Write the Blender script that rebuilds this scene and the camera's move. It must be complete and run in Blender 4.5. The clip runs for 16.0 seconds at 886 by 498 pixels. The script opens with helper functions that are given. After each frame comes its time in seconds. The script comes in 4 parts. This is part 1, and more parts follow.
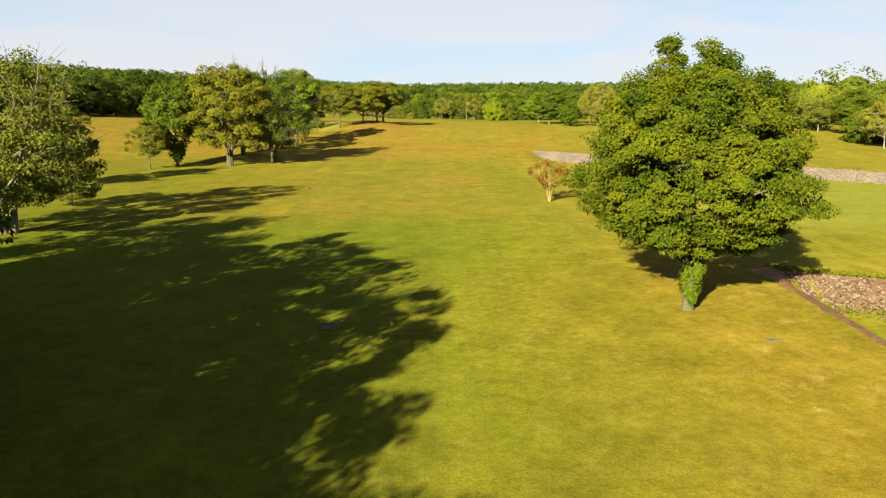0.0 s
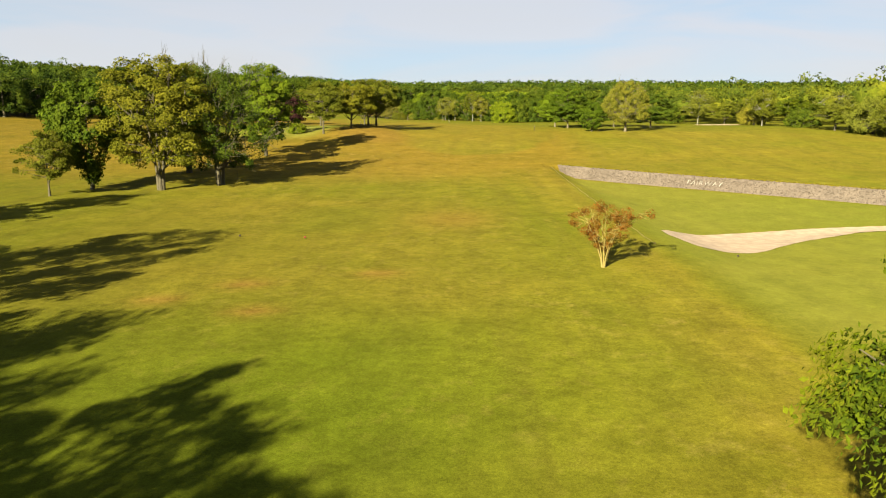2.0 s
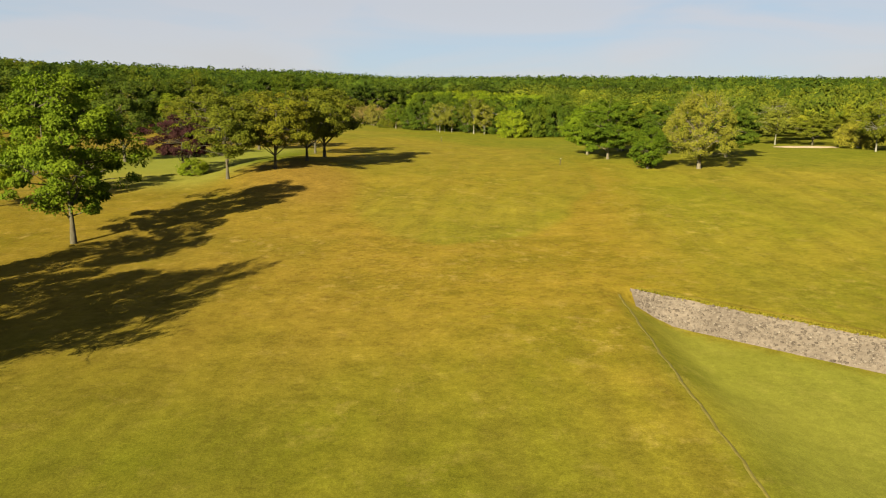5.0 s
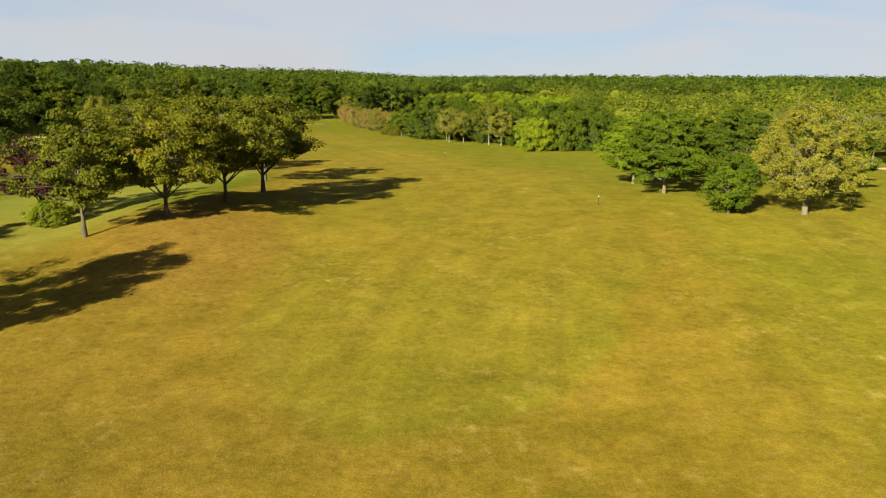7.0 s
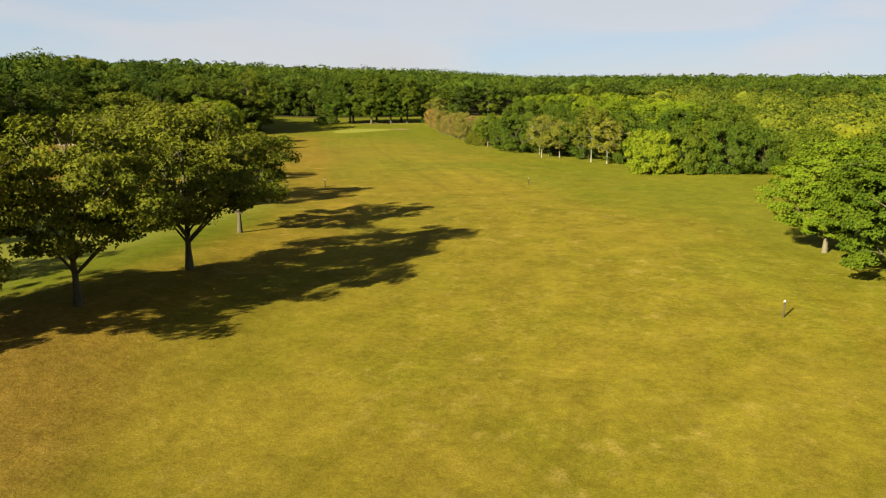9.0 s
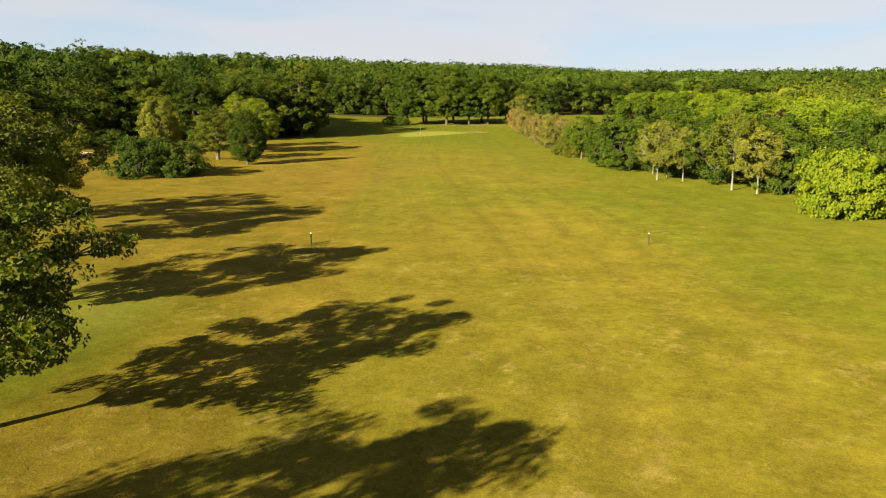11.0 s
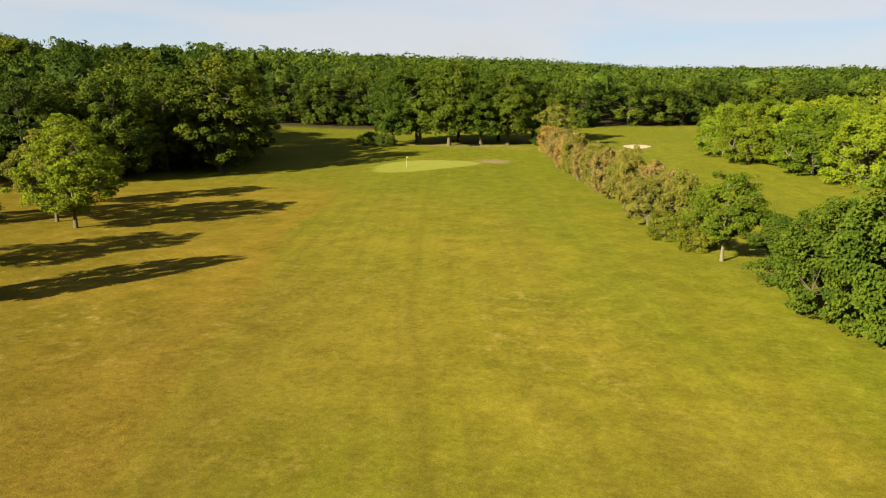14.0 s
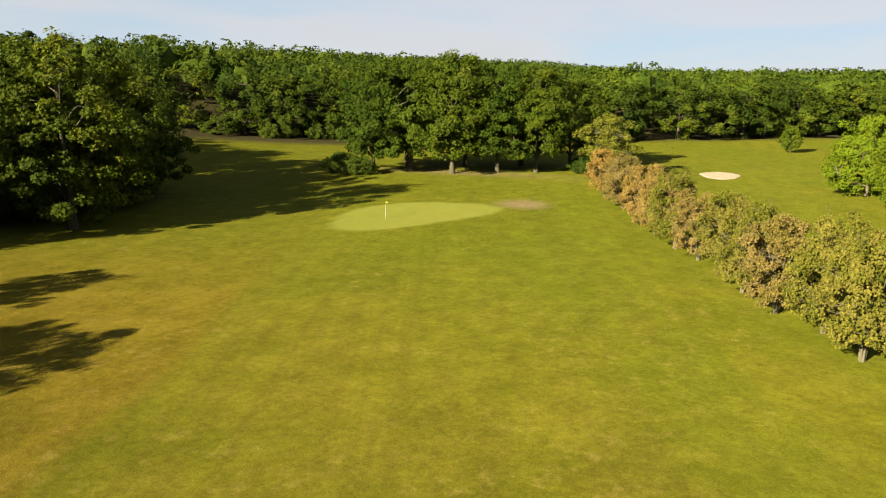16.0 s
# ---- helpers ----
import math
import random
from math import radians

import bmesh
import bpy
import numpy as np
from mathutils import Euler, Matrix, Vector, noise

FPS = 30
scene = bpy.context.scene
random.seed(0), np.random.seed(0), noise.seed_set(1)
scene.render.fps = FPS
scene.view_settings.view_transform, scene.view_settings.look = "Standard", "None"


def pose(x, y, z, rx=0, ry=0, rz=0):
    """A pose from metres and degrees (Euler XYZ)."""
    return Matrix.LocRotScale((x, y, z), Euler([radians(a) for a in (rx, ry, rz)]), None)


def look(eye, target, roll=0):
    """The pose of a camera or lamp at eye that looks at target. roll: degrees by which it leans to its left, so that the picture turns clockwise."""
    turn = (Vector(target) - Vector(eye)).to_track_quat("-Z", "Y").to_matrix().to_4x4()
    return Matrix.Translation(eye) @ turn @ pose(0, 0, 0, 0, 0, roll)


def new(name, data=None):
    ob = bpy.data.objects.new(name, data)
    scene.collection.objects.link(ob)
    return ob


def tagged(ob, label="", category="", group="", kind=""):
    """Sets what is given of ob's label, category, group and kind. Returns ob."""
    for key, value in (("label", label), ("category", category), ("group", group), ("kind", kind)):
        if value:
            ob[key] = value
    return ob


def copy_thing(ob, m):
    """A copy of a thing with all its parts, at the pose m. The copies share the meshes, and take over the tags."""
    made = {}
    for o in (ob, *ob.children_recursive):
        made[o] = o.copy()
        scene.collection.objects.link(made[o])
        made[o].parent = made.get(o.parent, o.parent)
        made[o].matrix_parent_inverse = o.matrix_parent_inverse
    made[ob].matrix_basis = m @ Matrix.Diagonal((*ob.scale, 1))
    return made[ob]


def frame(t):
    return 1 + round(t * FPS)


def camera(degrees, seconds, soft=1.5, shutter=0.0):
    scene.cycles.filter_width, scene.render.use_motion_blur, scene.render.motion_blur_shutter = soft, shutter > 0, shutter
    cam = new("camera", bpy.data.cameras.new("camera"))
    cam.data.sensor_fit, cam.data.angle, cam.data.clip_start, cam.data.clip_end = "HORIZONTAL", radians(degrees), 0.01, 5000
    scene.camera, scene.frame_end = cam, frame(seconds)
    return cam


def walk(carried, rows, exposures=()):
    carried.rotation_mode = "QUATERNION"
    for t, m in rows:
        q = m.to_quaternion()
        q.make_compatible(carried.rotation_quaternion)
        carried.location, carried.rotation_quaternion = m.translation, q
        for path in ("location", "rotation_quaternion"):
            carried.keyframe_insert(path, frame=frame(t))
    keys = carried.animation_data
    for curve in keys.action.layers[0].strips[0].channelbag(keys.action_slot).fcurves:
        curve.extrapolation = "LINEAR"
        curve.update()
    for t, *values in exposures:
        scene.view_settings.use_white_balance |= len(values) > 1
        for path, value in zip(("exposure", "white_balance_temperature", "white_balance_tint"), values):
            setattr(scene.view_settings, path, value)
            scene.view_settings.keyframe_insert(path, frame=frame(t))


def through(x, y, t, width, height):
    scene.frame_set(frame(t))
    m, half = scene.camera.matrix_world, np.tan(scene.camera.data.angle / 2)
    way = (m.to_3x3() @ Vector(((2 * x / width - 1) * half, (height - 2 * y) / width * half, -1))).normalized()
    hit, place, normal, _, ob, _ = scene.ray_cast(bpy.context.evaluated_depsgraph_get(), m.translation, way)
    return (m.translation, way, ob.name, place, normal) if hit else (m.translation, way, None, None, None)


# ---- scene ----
cam = camera(58.7, 16.0, soft=1.15)
METRES, EYE, TILT, LEAN, TURN = 360.0, 11.0, -11.5, 0.0, 0.0
ROWS = [
    (0.0, 0.0, 0.0, 0.0, 0.0, 0.0, 0.0),
    (0.5, 0.0005, 0.016, 0.0032, 0.08, 0.0, -0.05),
    (1.0, 0.0009, 0.0349, 0.0072, 0.19, -0.01, -0.05),
    (1.5, 0.0016, 0.056, 0.0114, 0.3, -0.05, -0.09),
    (2.0, 0.0024, 0.08, 0.0167, 0.43, -0.12, -0.08),
    (2.5, 0.0033, 0.106, 0.0224, 0.57, -0.18, -0.06),
    (3.0, 0.004, 0.1345, 0.0288, 0.66, -0.25, -0.1),
    (3.5, 0.0052, 0.1644, 0.0365, 0.75, -0.36, -0.13),
    (4.0, 0.0073, 0.1939, 0.0456, 0.85, -0.52, -0.22),
    (6.5, 0.0207, 0.3253, 0.0766, 1.47, -0.71, -0.38),
    (7.0, 0.0227, 0.3517, 0.0821, 2.82, -0.74, -0.66),
    (7.5, 0.0244, 0.3782, 0.0876, 4.42, -0.76, -0.97),
    (8.0, 0.0257, 0.4048, 0.0931, 6.2, -0.8, -1.37),
    (8.5, 0.0265, 0.4324, 0.0986, 8.22, -0.84, -1.75),
    (9.0, 0.0266, 0.4589, 0.1038, 10.41, -0.93, -2.14),
    (11.5, 0.0019, 0.6135, 0.1334, 17.62, -1.61, -3.48),
    (12.0, -0.008, 0.6499, 0.1413, 17.78, -1.63, -3.53),
    (12.5, -0.0187, 0.6866, 0.1499, 17.66, -1.68, -3.62),
    (13.0, -0.03, 0.7239, 0.1585, 17.61, -1.79, -3.68),
    (13.5, -0.0427, 0.764, 0.1672, 17.58, -1.89, -3.72),
    (14.0, -0.0553, 0.803, 0.1753, 17.55, -1.96, -3.76),
    (14.5, -0.0684, 0.8424, 0.183, 17.5, -1.94, -3.84),
    (15.0, -0.0811, 0.8812, 0.1896, 17.5, -1.88, -3.89),
    (15.5, -0.0941, 0.9196, 0.1963, 17.47, -1.81, -3.93),
    (16.0, -0.1073, 0.9587, 0.2027, 17.47, -1.71, -3.94),
]
walk(cam, [(t, pose(0, 0, EYE, TILT, LEAN, TURN) @ pose(METRES * x, METRES * y, METRES * z, 90 + pitch, roll, yaw)) for t, x, y, z, yaw, pitch, roll in ROWS],
     exposures=[(0.0, 2.10), (1.5, 2.04), (2.5, 1.84), (3.5, 1.70), (9.0, 1.80), (11.5, 1.98), (12.5, 1.92), (16.0, 1.90)])

# ---- world, sun ----
SUN_AZ, SUN_EL = 26.0, 23.0          # the way the light travels, degrees from +y towards +x; height
world = bpy.data.worlds.new("world")
scene.world = world
world.use_nodes = True
wn, wl = world.node_tree.nodes, world.node_tree.links
wn.clear()
w_out = wn.new("ShaderNodeOutputWorld")
w_bg = wn.new("ShaderNodeBackground")
sky = wn.new("ShaderNodeTexSky")
sky.sky_type = "NISHITA"
sky.sun_disc = False
sky.sun_elevation = radians(SUN_EL)
sky.sun_rotation = radians(180 + SUN_AZ)
sky.air_density, sky.dust_density, sky.ozone_density = 0.4, 0.0, 2.0
w_co = wn.new("ShaderNodeTexCoord")
w_map = wn.new("ShaderNodeMapping")
w_map.inputs["Scale"].default_value = (1.2, 1.2, 7.0)
w_noise = wn.new("ShaderNodeTexNoise")
w_noise.inputs["Scale"].default_value = 2.4
w_noise.inputs["Detail"].default_value = 5.0
w_noise.inputs["Distortion"].default_value = 0.6
w_ramp = wn.new("ShaderNodeValToRGB")
w_ramp.color_ramp.elements[0].position, w_ramp.color_ramp.elements[1].position = 0.30, 0.72
w_ramp.color_ramp.elements[0].color = (0.90, 0.90, 0.90, 1)
w_ramp.color_ramp.elements[1].color = (1.0, 1.0, 1.0, 1)
w_sep = wn.new("ShaderNodeSeparateXYZ")
w_haze = wn.new("ShaderNodeValToRGB")                    # haze and thin cloud, thickest towards the horizon
w_haze.color_ramp.elements.new(0.5)
for e, (p, c) in zip(w_haze.color_ramp.elements, [(0.0, 1.0), (0.13, 0.88), (0.40, 0.38)]):
    e.position, e.color = p, (c, c, c, 1)
w_mul = wn.new("ShaderNodeMath")
w_mul.operation = "MULTIPLY"
wl.new(w_co.outputs["Generated"], w_sep.inputs["Vector"])
wl.new(w_sep.outputs["Z"], w_haze.inputs["Fac"])
wl.new(w_haze.outputs["Color"], w_mul.inputs[0])
wl.new(w_ramp.outputs["Color"], w_mul.inputs[1])
w_mix = wn.new("ShaderNodeMix")
w_mix.data_type = "RGBA"
w_cloud = wn.new("ShaderNodeValToRGB")                   # thin high cloud over pale blue
for e, (p, c) in zip([w_cloud.color_ramp.elements[0], w_cloud.color_ramp.elements[1]], [(0.34, (0.74, 0.88, 0.97)), (0.54, (0.91, 0.925, 0.945))]):
    e.position, e.color = p, (*c, 1)
w_gain = wn.new("ShaderNodeMix")
w_gain.data_type, w_gain.blend_type = "RGBA", "MULTIPLY"
w_gain.inputs["Factor"].default_value = 1.0
w_gain.inputs["B"].default_value = (4.8, 4.8, 4.8, 1)
wl.new(w_noise.outputs["Fac"], w_cloud.inputs["Fac"])
wl.new(w_cloud.outputs["Color"], w_gain.inputs["A"])
wl.new(w_gain.outputs["Result"], w_mix.inputs["B"])
wl.new(w_co.outputs["Generated"], w_map.inputs["Vector"])
wl.new(w_map.outputs["Vector"], w_noise.inputs["Vector"])
wl.new(w_noise.outputs["Fac"], w_ramp.inputs["Fac"])
wl.new(w_mul.outputs[0], w_mix.inputs["Factor"])
wl.new(sky.outputs["Color"], w_mix.inputs["A"])
wl.new(w_mix.outputs["Result"], w_bg.inputs["Color"])
w_bg.inputs["Strength"].default_value = 0.042
wl.new(w_bg.outputs["Background"], w_out.inputs["Surface"])

sun_data = bpy.data.lights.new("sun", "SUN")
sun_data.energy, sun_data.angle, sun_data.color = 5.0, radians(0.53), (1.0, 0.91, 0.64)
sun = new("sun", sun_data)
s_dir = Vector((math.sin(radians(SUN_AZ)) * math.cos(radians(SUN_EL)), math.cos(radians(SUN_AZ)) * math.cos(radians(SUN_EL)), -math.sin(radians(SUN_EL))))
sun.matrix_world = look(-200 * s_dir, (0, 0, 0))


# ---- materials ----
class Mat:
    """A node material with short ways to make its nodes."""

    def __init__(self, name):
        self.m = bpy.data.materials.new(name)
        self.m.use_nodes = True
        self.n, self.l = self.m.node_tree.nodes, self.m.node_tree.links
        self.n.clear()
        self.out = self.n.new("ShaderNodeOutputMaterial")
        self.pos = self.n.new("ShaderNodeNewGeometry").outputs["Position"]

    def put(self, socket, value):
        if isinstance(value, bpy.types.NodeSocket):
            self.l.new(value, socket)
        elif isinstance(value, tuple) and len(value) == 3 and socket.type == "RGBA":
            socket.default_value = (*value, 1)
        else:
            socket.default_value = value

    def noise(self, scale, detail=3.0, rough=0.55, stretch=None, vec=None):
        v = vec or self.pos
        if stretch:
            mp = self.n.new("ShaderNodeMapping")
            mp.inputs["Scale"].default_value = stretch[:3]
            if len(stretch) > 3:
                mp.inputs["Rotation"].default_value = (0, 0, radians(stretch[3]))
            self.l.new(v, mp.inputs["Vector"])
            v = mp.outputs["Vector"]
        t = self.n.new("ShaderNodeTexNoise")
        self.l.new(v, t.inputs["Vector"])
        t.inputs["Scale"].default_value, t.inputs["Detail"].default_value, t.inputs["Roughness"].default_value = scale, detail, rough
        return t.outputs["Fac"]

    def ramp(self, fac, stops):
        r = self.n.new("ShaderNodeValToRGB")
        while len(r.color_ramp.elements) < len(stops):
            r.color_ramp.elements.new(0.5)
        for e, (p, c) in zip(r.color_ramp.elements, stops):
            e.position, e.color = p, (*(c if isinstance(c, tuple) else (c, c, c)), 1)
        self.l.new(fac, r.inputs["Fac"])
        return r.outputs["Color"]

    def mix(self, fac, a, b, how="MIX"):
        x = self.n.new("ShaderNodeMix")
        x.data_type, x.blend_type = "RGBA", how
        self.put(x.inputs["Factor"], fac), self.put(x.inputs["A"], a), self.put(x.inputs["B"], b)
        return x.outputs["Result"]

    def calc(self, how, a, b):
        x = self.n.new("ShaderNodeMath")
        x.operation = how
        self.put(x.inputs[0], a), self.put(x.inputs[1], b)
        return x.outputs[0]

    def attr(self, name):
        a = self.n.new("ShaderNodeAttribute")
        a.attribute_name = name
        return a.outputs["Fac"]

    def bump(self, height, strength, distance):
        b = self.n.new("ShaderNodeBump")
        b.inputs["Distance"].default_value = distance
        self.put(b.inputs["Strength"], strength)
        self.l.new(height, b.inputs["Height"])
        return b.outputs["Normal"]

    def principled(self, colour, roughness, normal=None, spec=0.3, dull=0.0):
        p = self.n.new("ShaderNodeBsdfPrincipled")
        self.put(p.inputs["Base Color"], colour), self.put(p.inputs["Roughness"], roughness)
        p.inputs["Specular IOR Level"].default_value = spec
        p.inputs["Diffuse Roughness"].default_value = dull
        if normal:
            self.l.new(normal, p.inputs["Normal"])
        return p.outputs["BSDF"]

    def done(self, shader):
        self.l.new(shader, self.out.inputs["Surface"])
        return self.m


def turf_material():
    m = Mat("turf")
    big, mid, fine = m.noise(0.030, 5, 0.6), m.noise(0.16, 7, 0.66), m.noise(2.2, 5, 0.65)
    patch, tiny, blade = m.noise(0.5, 7, 0.68, (1.0, 0.75, 1.0)), m.noise(9.0, 4, 0.7), m.noise(26.0, 2, 0.6)
    zone = m.noise(0.085, 5, 0.62)
    speck = m.calc("MULTIPLY", m.ramp(m.noise(0.75, 8, 0.74, (1.0, 0.8, 1.0)), [(0.53, 0.0), (0.68, 1.0)]), m.ramp(zone, [(0.40, 0.15), (0.62, 1.0)]))
    worn = m.ramp(m.noise(1.3, 7, 0.7, (1.0, 1.3, 1.0)), [(0.54, 0.0), (0.70, 1.0)])
    across = m.attr("across")
    cut = m.n.new("ShaderNodeCombineXYZ")
    m.put(cut.inputs[0], across)
    sep = m.n.new("ShaderNodeSeparateXYZ")
    m.l.new(m.pos, sep.inputs[0])
    m.put(cut.inputs[1], m.calc("MULTIPLY", sep.outputs["Y"], 0.03))
    mow = m.noise(0.42, 5, 0.62, None, cut.outputs[0])
    fair = m.mix(m.ramp(mid, [(0.36, 0.0), (0.66, 1.0)]), (0.110, 0.094, 0.009), (0.138, 0.114, 0.012))
    fair = m.mix(m.calc("MULTIPLY", m.ramp(big, [(0.40, 0.0), (0.60, 1.0)]), 0.8), fair, (0.082, 0.090, 0.006))
    fair = m.mix(m.calc("MULTIPLY", m.ramp(zone, [(0.52, 0.0), (0.70, 1.0)]), 0.55), fair, (0.077, 0.075, 0.006))
    fair = m.mix(m.calc("MULTIPLY", m.ramp(mow, [(0.44, 0.0), (0.60, 1.0)]), 0.55), fair, (0.081, 0.069, 0.009))
    fair = m.mix(m.calc("MULTIPLY", speck, 0.50), fair, (0.204, 0.153, 0.033))
    for place, half in ((-4.0, 0.75), (-18.4, 0.9)):                 # wheel tracks of the mower
        near = m.calc("ABSOLUTE", m.calc("ADD", across, m.calc("ADD", m.calc("MULTIPLY", mid, 1.6), -place - 0.8)), 0.0)
        line = m.calc("MULTIPLY", m.ramp(m.calc("DIVIDE", near, 3 * half), [(0.0, 1.0), (0.33, 0.0)]), m.ramp(patch, [(0.38, 0.0), (0.58, 0.62)]))
        fair = m.mix(m.calc("MULTIPLY", line, m.ramp(m.calc("DIVIDE", sep.outputs["Y"], 400.0), [(0.54, 0.0), (0.62, 1.0)])), fair, (0.060, 0.053, 0.007))
    rough = m.mix(m.ramp(mid, [(0.38, 0.0), (0.62, 1.0)]), (0.102, 0.075, 0.007), (0.146, 0.100, 0.012))
    rough = m.mix(m.calc("MULTIPLY", m.ramp(zone, [(0.48, 0.0), (0.66, 1.0)]), 0.5), rough, (0.084, 0.072, 0.006))
    rough = m.mix(m.calc("MULTIPLY", worn, 0.75), rough, (0.106, 0.059, 0.011))
    rough = m.mix(m.calc("MULTIPLY", speck, 0.75), rough, (0.223, 0.153, 0.042))
    col = m.mix(m.attr("rough"), fair, rough)
    # lush green turf, its colour also darkened to deepen the tree shade
    lush_shade = m.mix(mid, (0.045, 0.063, 0.003), (0.074, 0.086, 0.006))
    lush_shade = m.mix(m.calc("MULTIPLY", speck, 0.35), lush_shade, (0.133, 0.116, 0.018))
    col = m.mix(m.attr("lush_shade"), col, lush_shade)
    col = m.mix(m.attr("green"), col, m.mix(mid, (0.124, 0.129, 0.018), (0.143, 0.141, 0.028)))
    col = m.mix(m.attr("dry"), col, m.mix(worn, m.mix(fine, (0.123, 0.076, 0.011), (0.159, 0.098, 0.021)), (0.078, 0.043, 0.009)))
    col = m.mix(m.attr("bare"), col, m.mix(mid, (0.220, 0.146, 0.102), (0.168, 0.109, 0.075)))
    # ground inside the wood's edge is coloured a very dark brown
    col = m.mix(m.attr("wood_floor"), col, m.mix(fine, (0.020, 0.022, 0.007), (0.045, 0.032, 0.017)))
    uneven = m.calc("SUBTRACT", 1.0, m.calc("MULTIPLY", m.attr("green"), 0.7))
    col = m.mix(uneven, col, m.ramp(patch, [(0.30, 0.78), (0.70, 1.18)]), "MULTIPLY")
    col = m.mix(uneven, col, m.ramp(fine, [(0.28, 0.80), (0.72, 1.18)]), "MULTIPLY")
    col = m.mix(uneven, col, m.ramp(tiny, [(0.25, 0.72), (0.75, 1.25)]), "MULTIPLY")
    col = m.mix(uneven, col, m.ramp(blade, [(0.25, 0.70), (0.75, 1.26)]), "MULTIPLY")
    h = m.calc("ADD", m.calc("MULTIPLY", fine, 0.7), m.calc("MULTIPLY", tiny, 0.5))
    tall = m.calc("ADD", 0.40, m.calc("MULTIPLY", m.calc("ADD", m.attr("rough"), m.attr("dry")), 0.32))
    return m.done(m.principled(col, 0.95, m.bump(h, tall, 0.07), 0.02, 0.45))


def leaf_material(name, dark, light, dry=None, through=0.20, wide=False):
    m = Mat(name)
    isle = m.n.new("ShaderNodeNewGeometry").outputs["Random Per Island"]
    tree = m.n.new("ShaderNodeObjectInfo").outputs["Random"]
    col = m.mix(isle, dark, light)
    patch = m.ramp(m.noise(0.55, 3), [(0.38, 0.0), (0.68, 1.0)])
    col = m.mix(m.calc("MULTIPLY", patch, 0.6), col, dry or tuple(c * 1.35 for c in light))
    col = m.mix(1.0, col, m.ramp(tree, [(0.0, (0.74, 0.82, 0.8)), (0.5, (1.0, 1.0, 1.0)), (1.0, (1.22, 1.10, 0.9))]), "MULTIPLY")
    grain = m.noise(1.6 if wide else 6.5, 4, 0.75)
    col = m.mix(1.0, col, m.ramp(grain, [(0.32, 0.52), (0.5, 1.0), (0.68, 1.42)]), "MULTIPLY")
    if wide:
        crown = m.noise(0.065, 4, 0.65)
        col = m.mix(1.0, col, m.ramp(crown, [(0.36, (0.48, 0.56, 0.65)), (0.5, (1.0, 1.0, 1.0)), (0.66, (1.85, 1.5, 1.1))]), "MULTIPLY")
    tr = m.n.new("ShaderNodeBsdfTranslucent")
    m.put(tr.inputs["Color"], m.mix(1.0, col, (1.0, 1.35, 0.4), "MULTIPLY"))
    mx = m.n.new("ShaderNodeMixShader")
    mx.inputs["Fac"].default_value = through
    m.l.new(m.principled(col, 0.7, m.bump(grain, 0.7, 0.25 if wide else 0.08), 0.06, 0.6), mx.inputs[1])
    m.l.new(tr.outputs["BSDF"], mx.inputs[2])
    return m.done(mx.outputs["Shader"])


def bark_material(name, a, b, scale=6.0):
    m = Mat(name)
    n1, n2 = m.noise(scale, 5, 0.65, (1, 1, 0.25)), m.noise(1.3, 3)
    col = m.mix(m.ramp(n1, [(0.3, 0.0), (0.7, 1.0)]), a, b)
    col = m.mix(m.calc("MULTIPLY", n2, 0.5), col, (0.10, 0.11, 0.06))
    return m.done(m.principled(col, 0.9, m.bump(n1, 0.8, 0.05), 0.15))


def plain_material(name, a, b, scale, roughness=0.85, bump=0.5, depth=0.03):
    m = Mat(name)
    n1, n2 = m.noise(scale, 5, 0.6), m.noise(scale * 0.12, 3)
    col = m.mix(m.ramp(n1, [(0.3, 0.0), (0.7, 1.0)]), a, b)
    col = m.mix(1.0, col, m.ramp(n2, [(0.3, 0.8), (0.7, 1.15)]), "MULTIPLY")
    return m.done(m.principled(col, roughness, m.bump(n1, bump, depth), 0.2))


def stone_material(name="rubble_stone", stops=None):
    m = Mat(name)
    r = m.n.new("ShaderNodeNewGeometry").outputs["Random Per Island"]
    n1 = m.noise(5.0, 5, 0.65)
    col = m.ramp(r, stops or [(0.0, (0.05, 0.028, 0.016)), (0.5, (0.085, 0.052, 0.032)), (0.8, (0.140, 0.104, 0.072)), (1.0, (0.20, 0.160, 0.118))])
    col = m.mix(1.0, col, m.ramp(n1, [(0.3, 0.65), (0.7, 1.15)]), "MULTIPLY")
    return m.done(m.principled(col, 0.9, m.bump(n1, 0.6, 0.04), 0.2))


TURF = turf_material()
LEAF_HORNBEAM = leaf_material("hornbeam_leaf", (0.011, 0.027, 0.002), (0.055, 0.080, 0.003), (0.112, 0.122, 0.004), 0.13)
LEAF_PARK = leaf_material("park_leaf", (0.046, 0.056, 0.005), (0.116, 0.126, 0.009), (0.150, 0.148, 0.012))
LEAF_BRIGHT = leaf_material("bright_leaf", (0.066, 0.100, 0.005), (0.138, 0.178, 0.008), (0.175, 0.200, 0.009))
LEAF_OLIVE = leaf_material("olive_leaf", (0.080, 0.088, 0.011), (0.160, 0.160, 0.017), (0.195, 0.180, 0.024))
LEAF_OAK = leaf_material("oak_leaf", (0.018, 0.037, 0.004), (0.059, 0.088, 0.006), (0.092, 0.116, 0.008))
LEAF_WOOD = leaf_material("wood_leaf", (0.018, 0.036, 0.004), (0.058, 0.085, 0.007), (0.090, 0.108, 0.010), wide=True)
LEAF_YOUNG = leaf_material("young_wood_leaf", (0.028, 0.046, 0.005), (0.074, 0.100, 0.008), (0.104, 0.116, 0.011), wide=True)
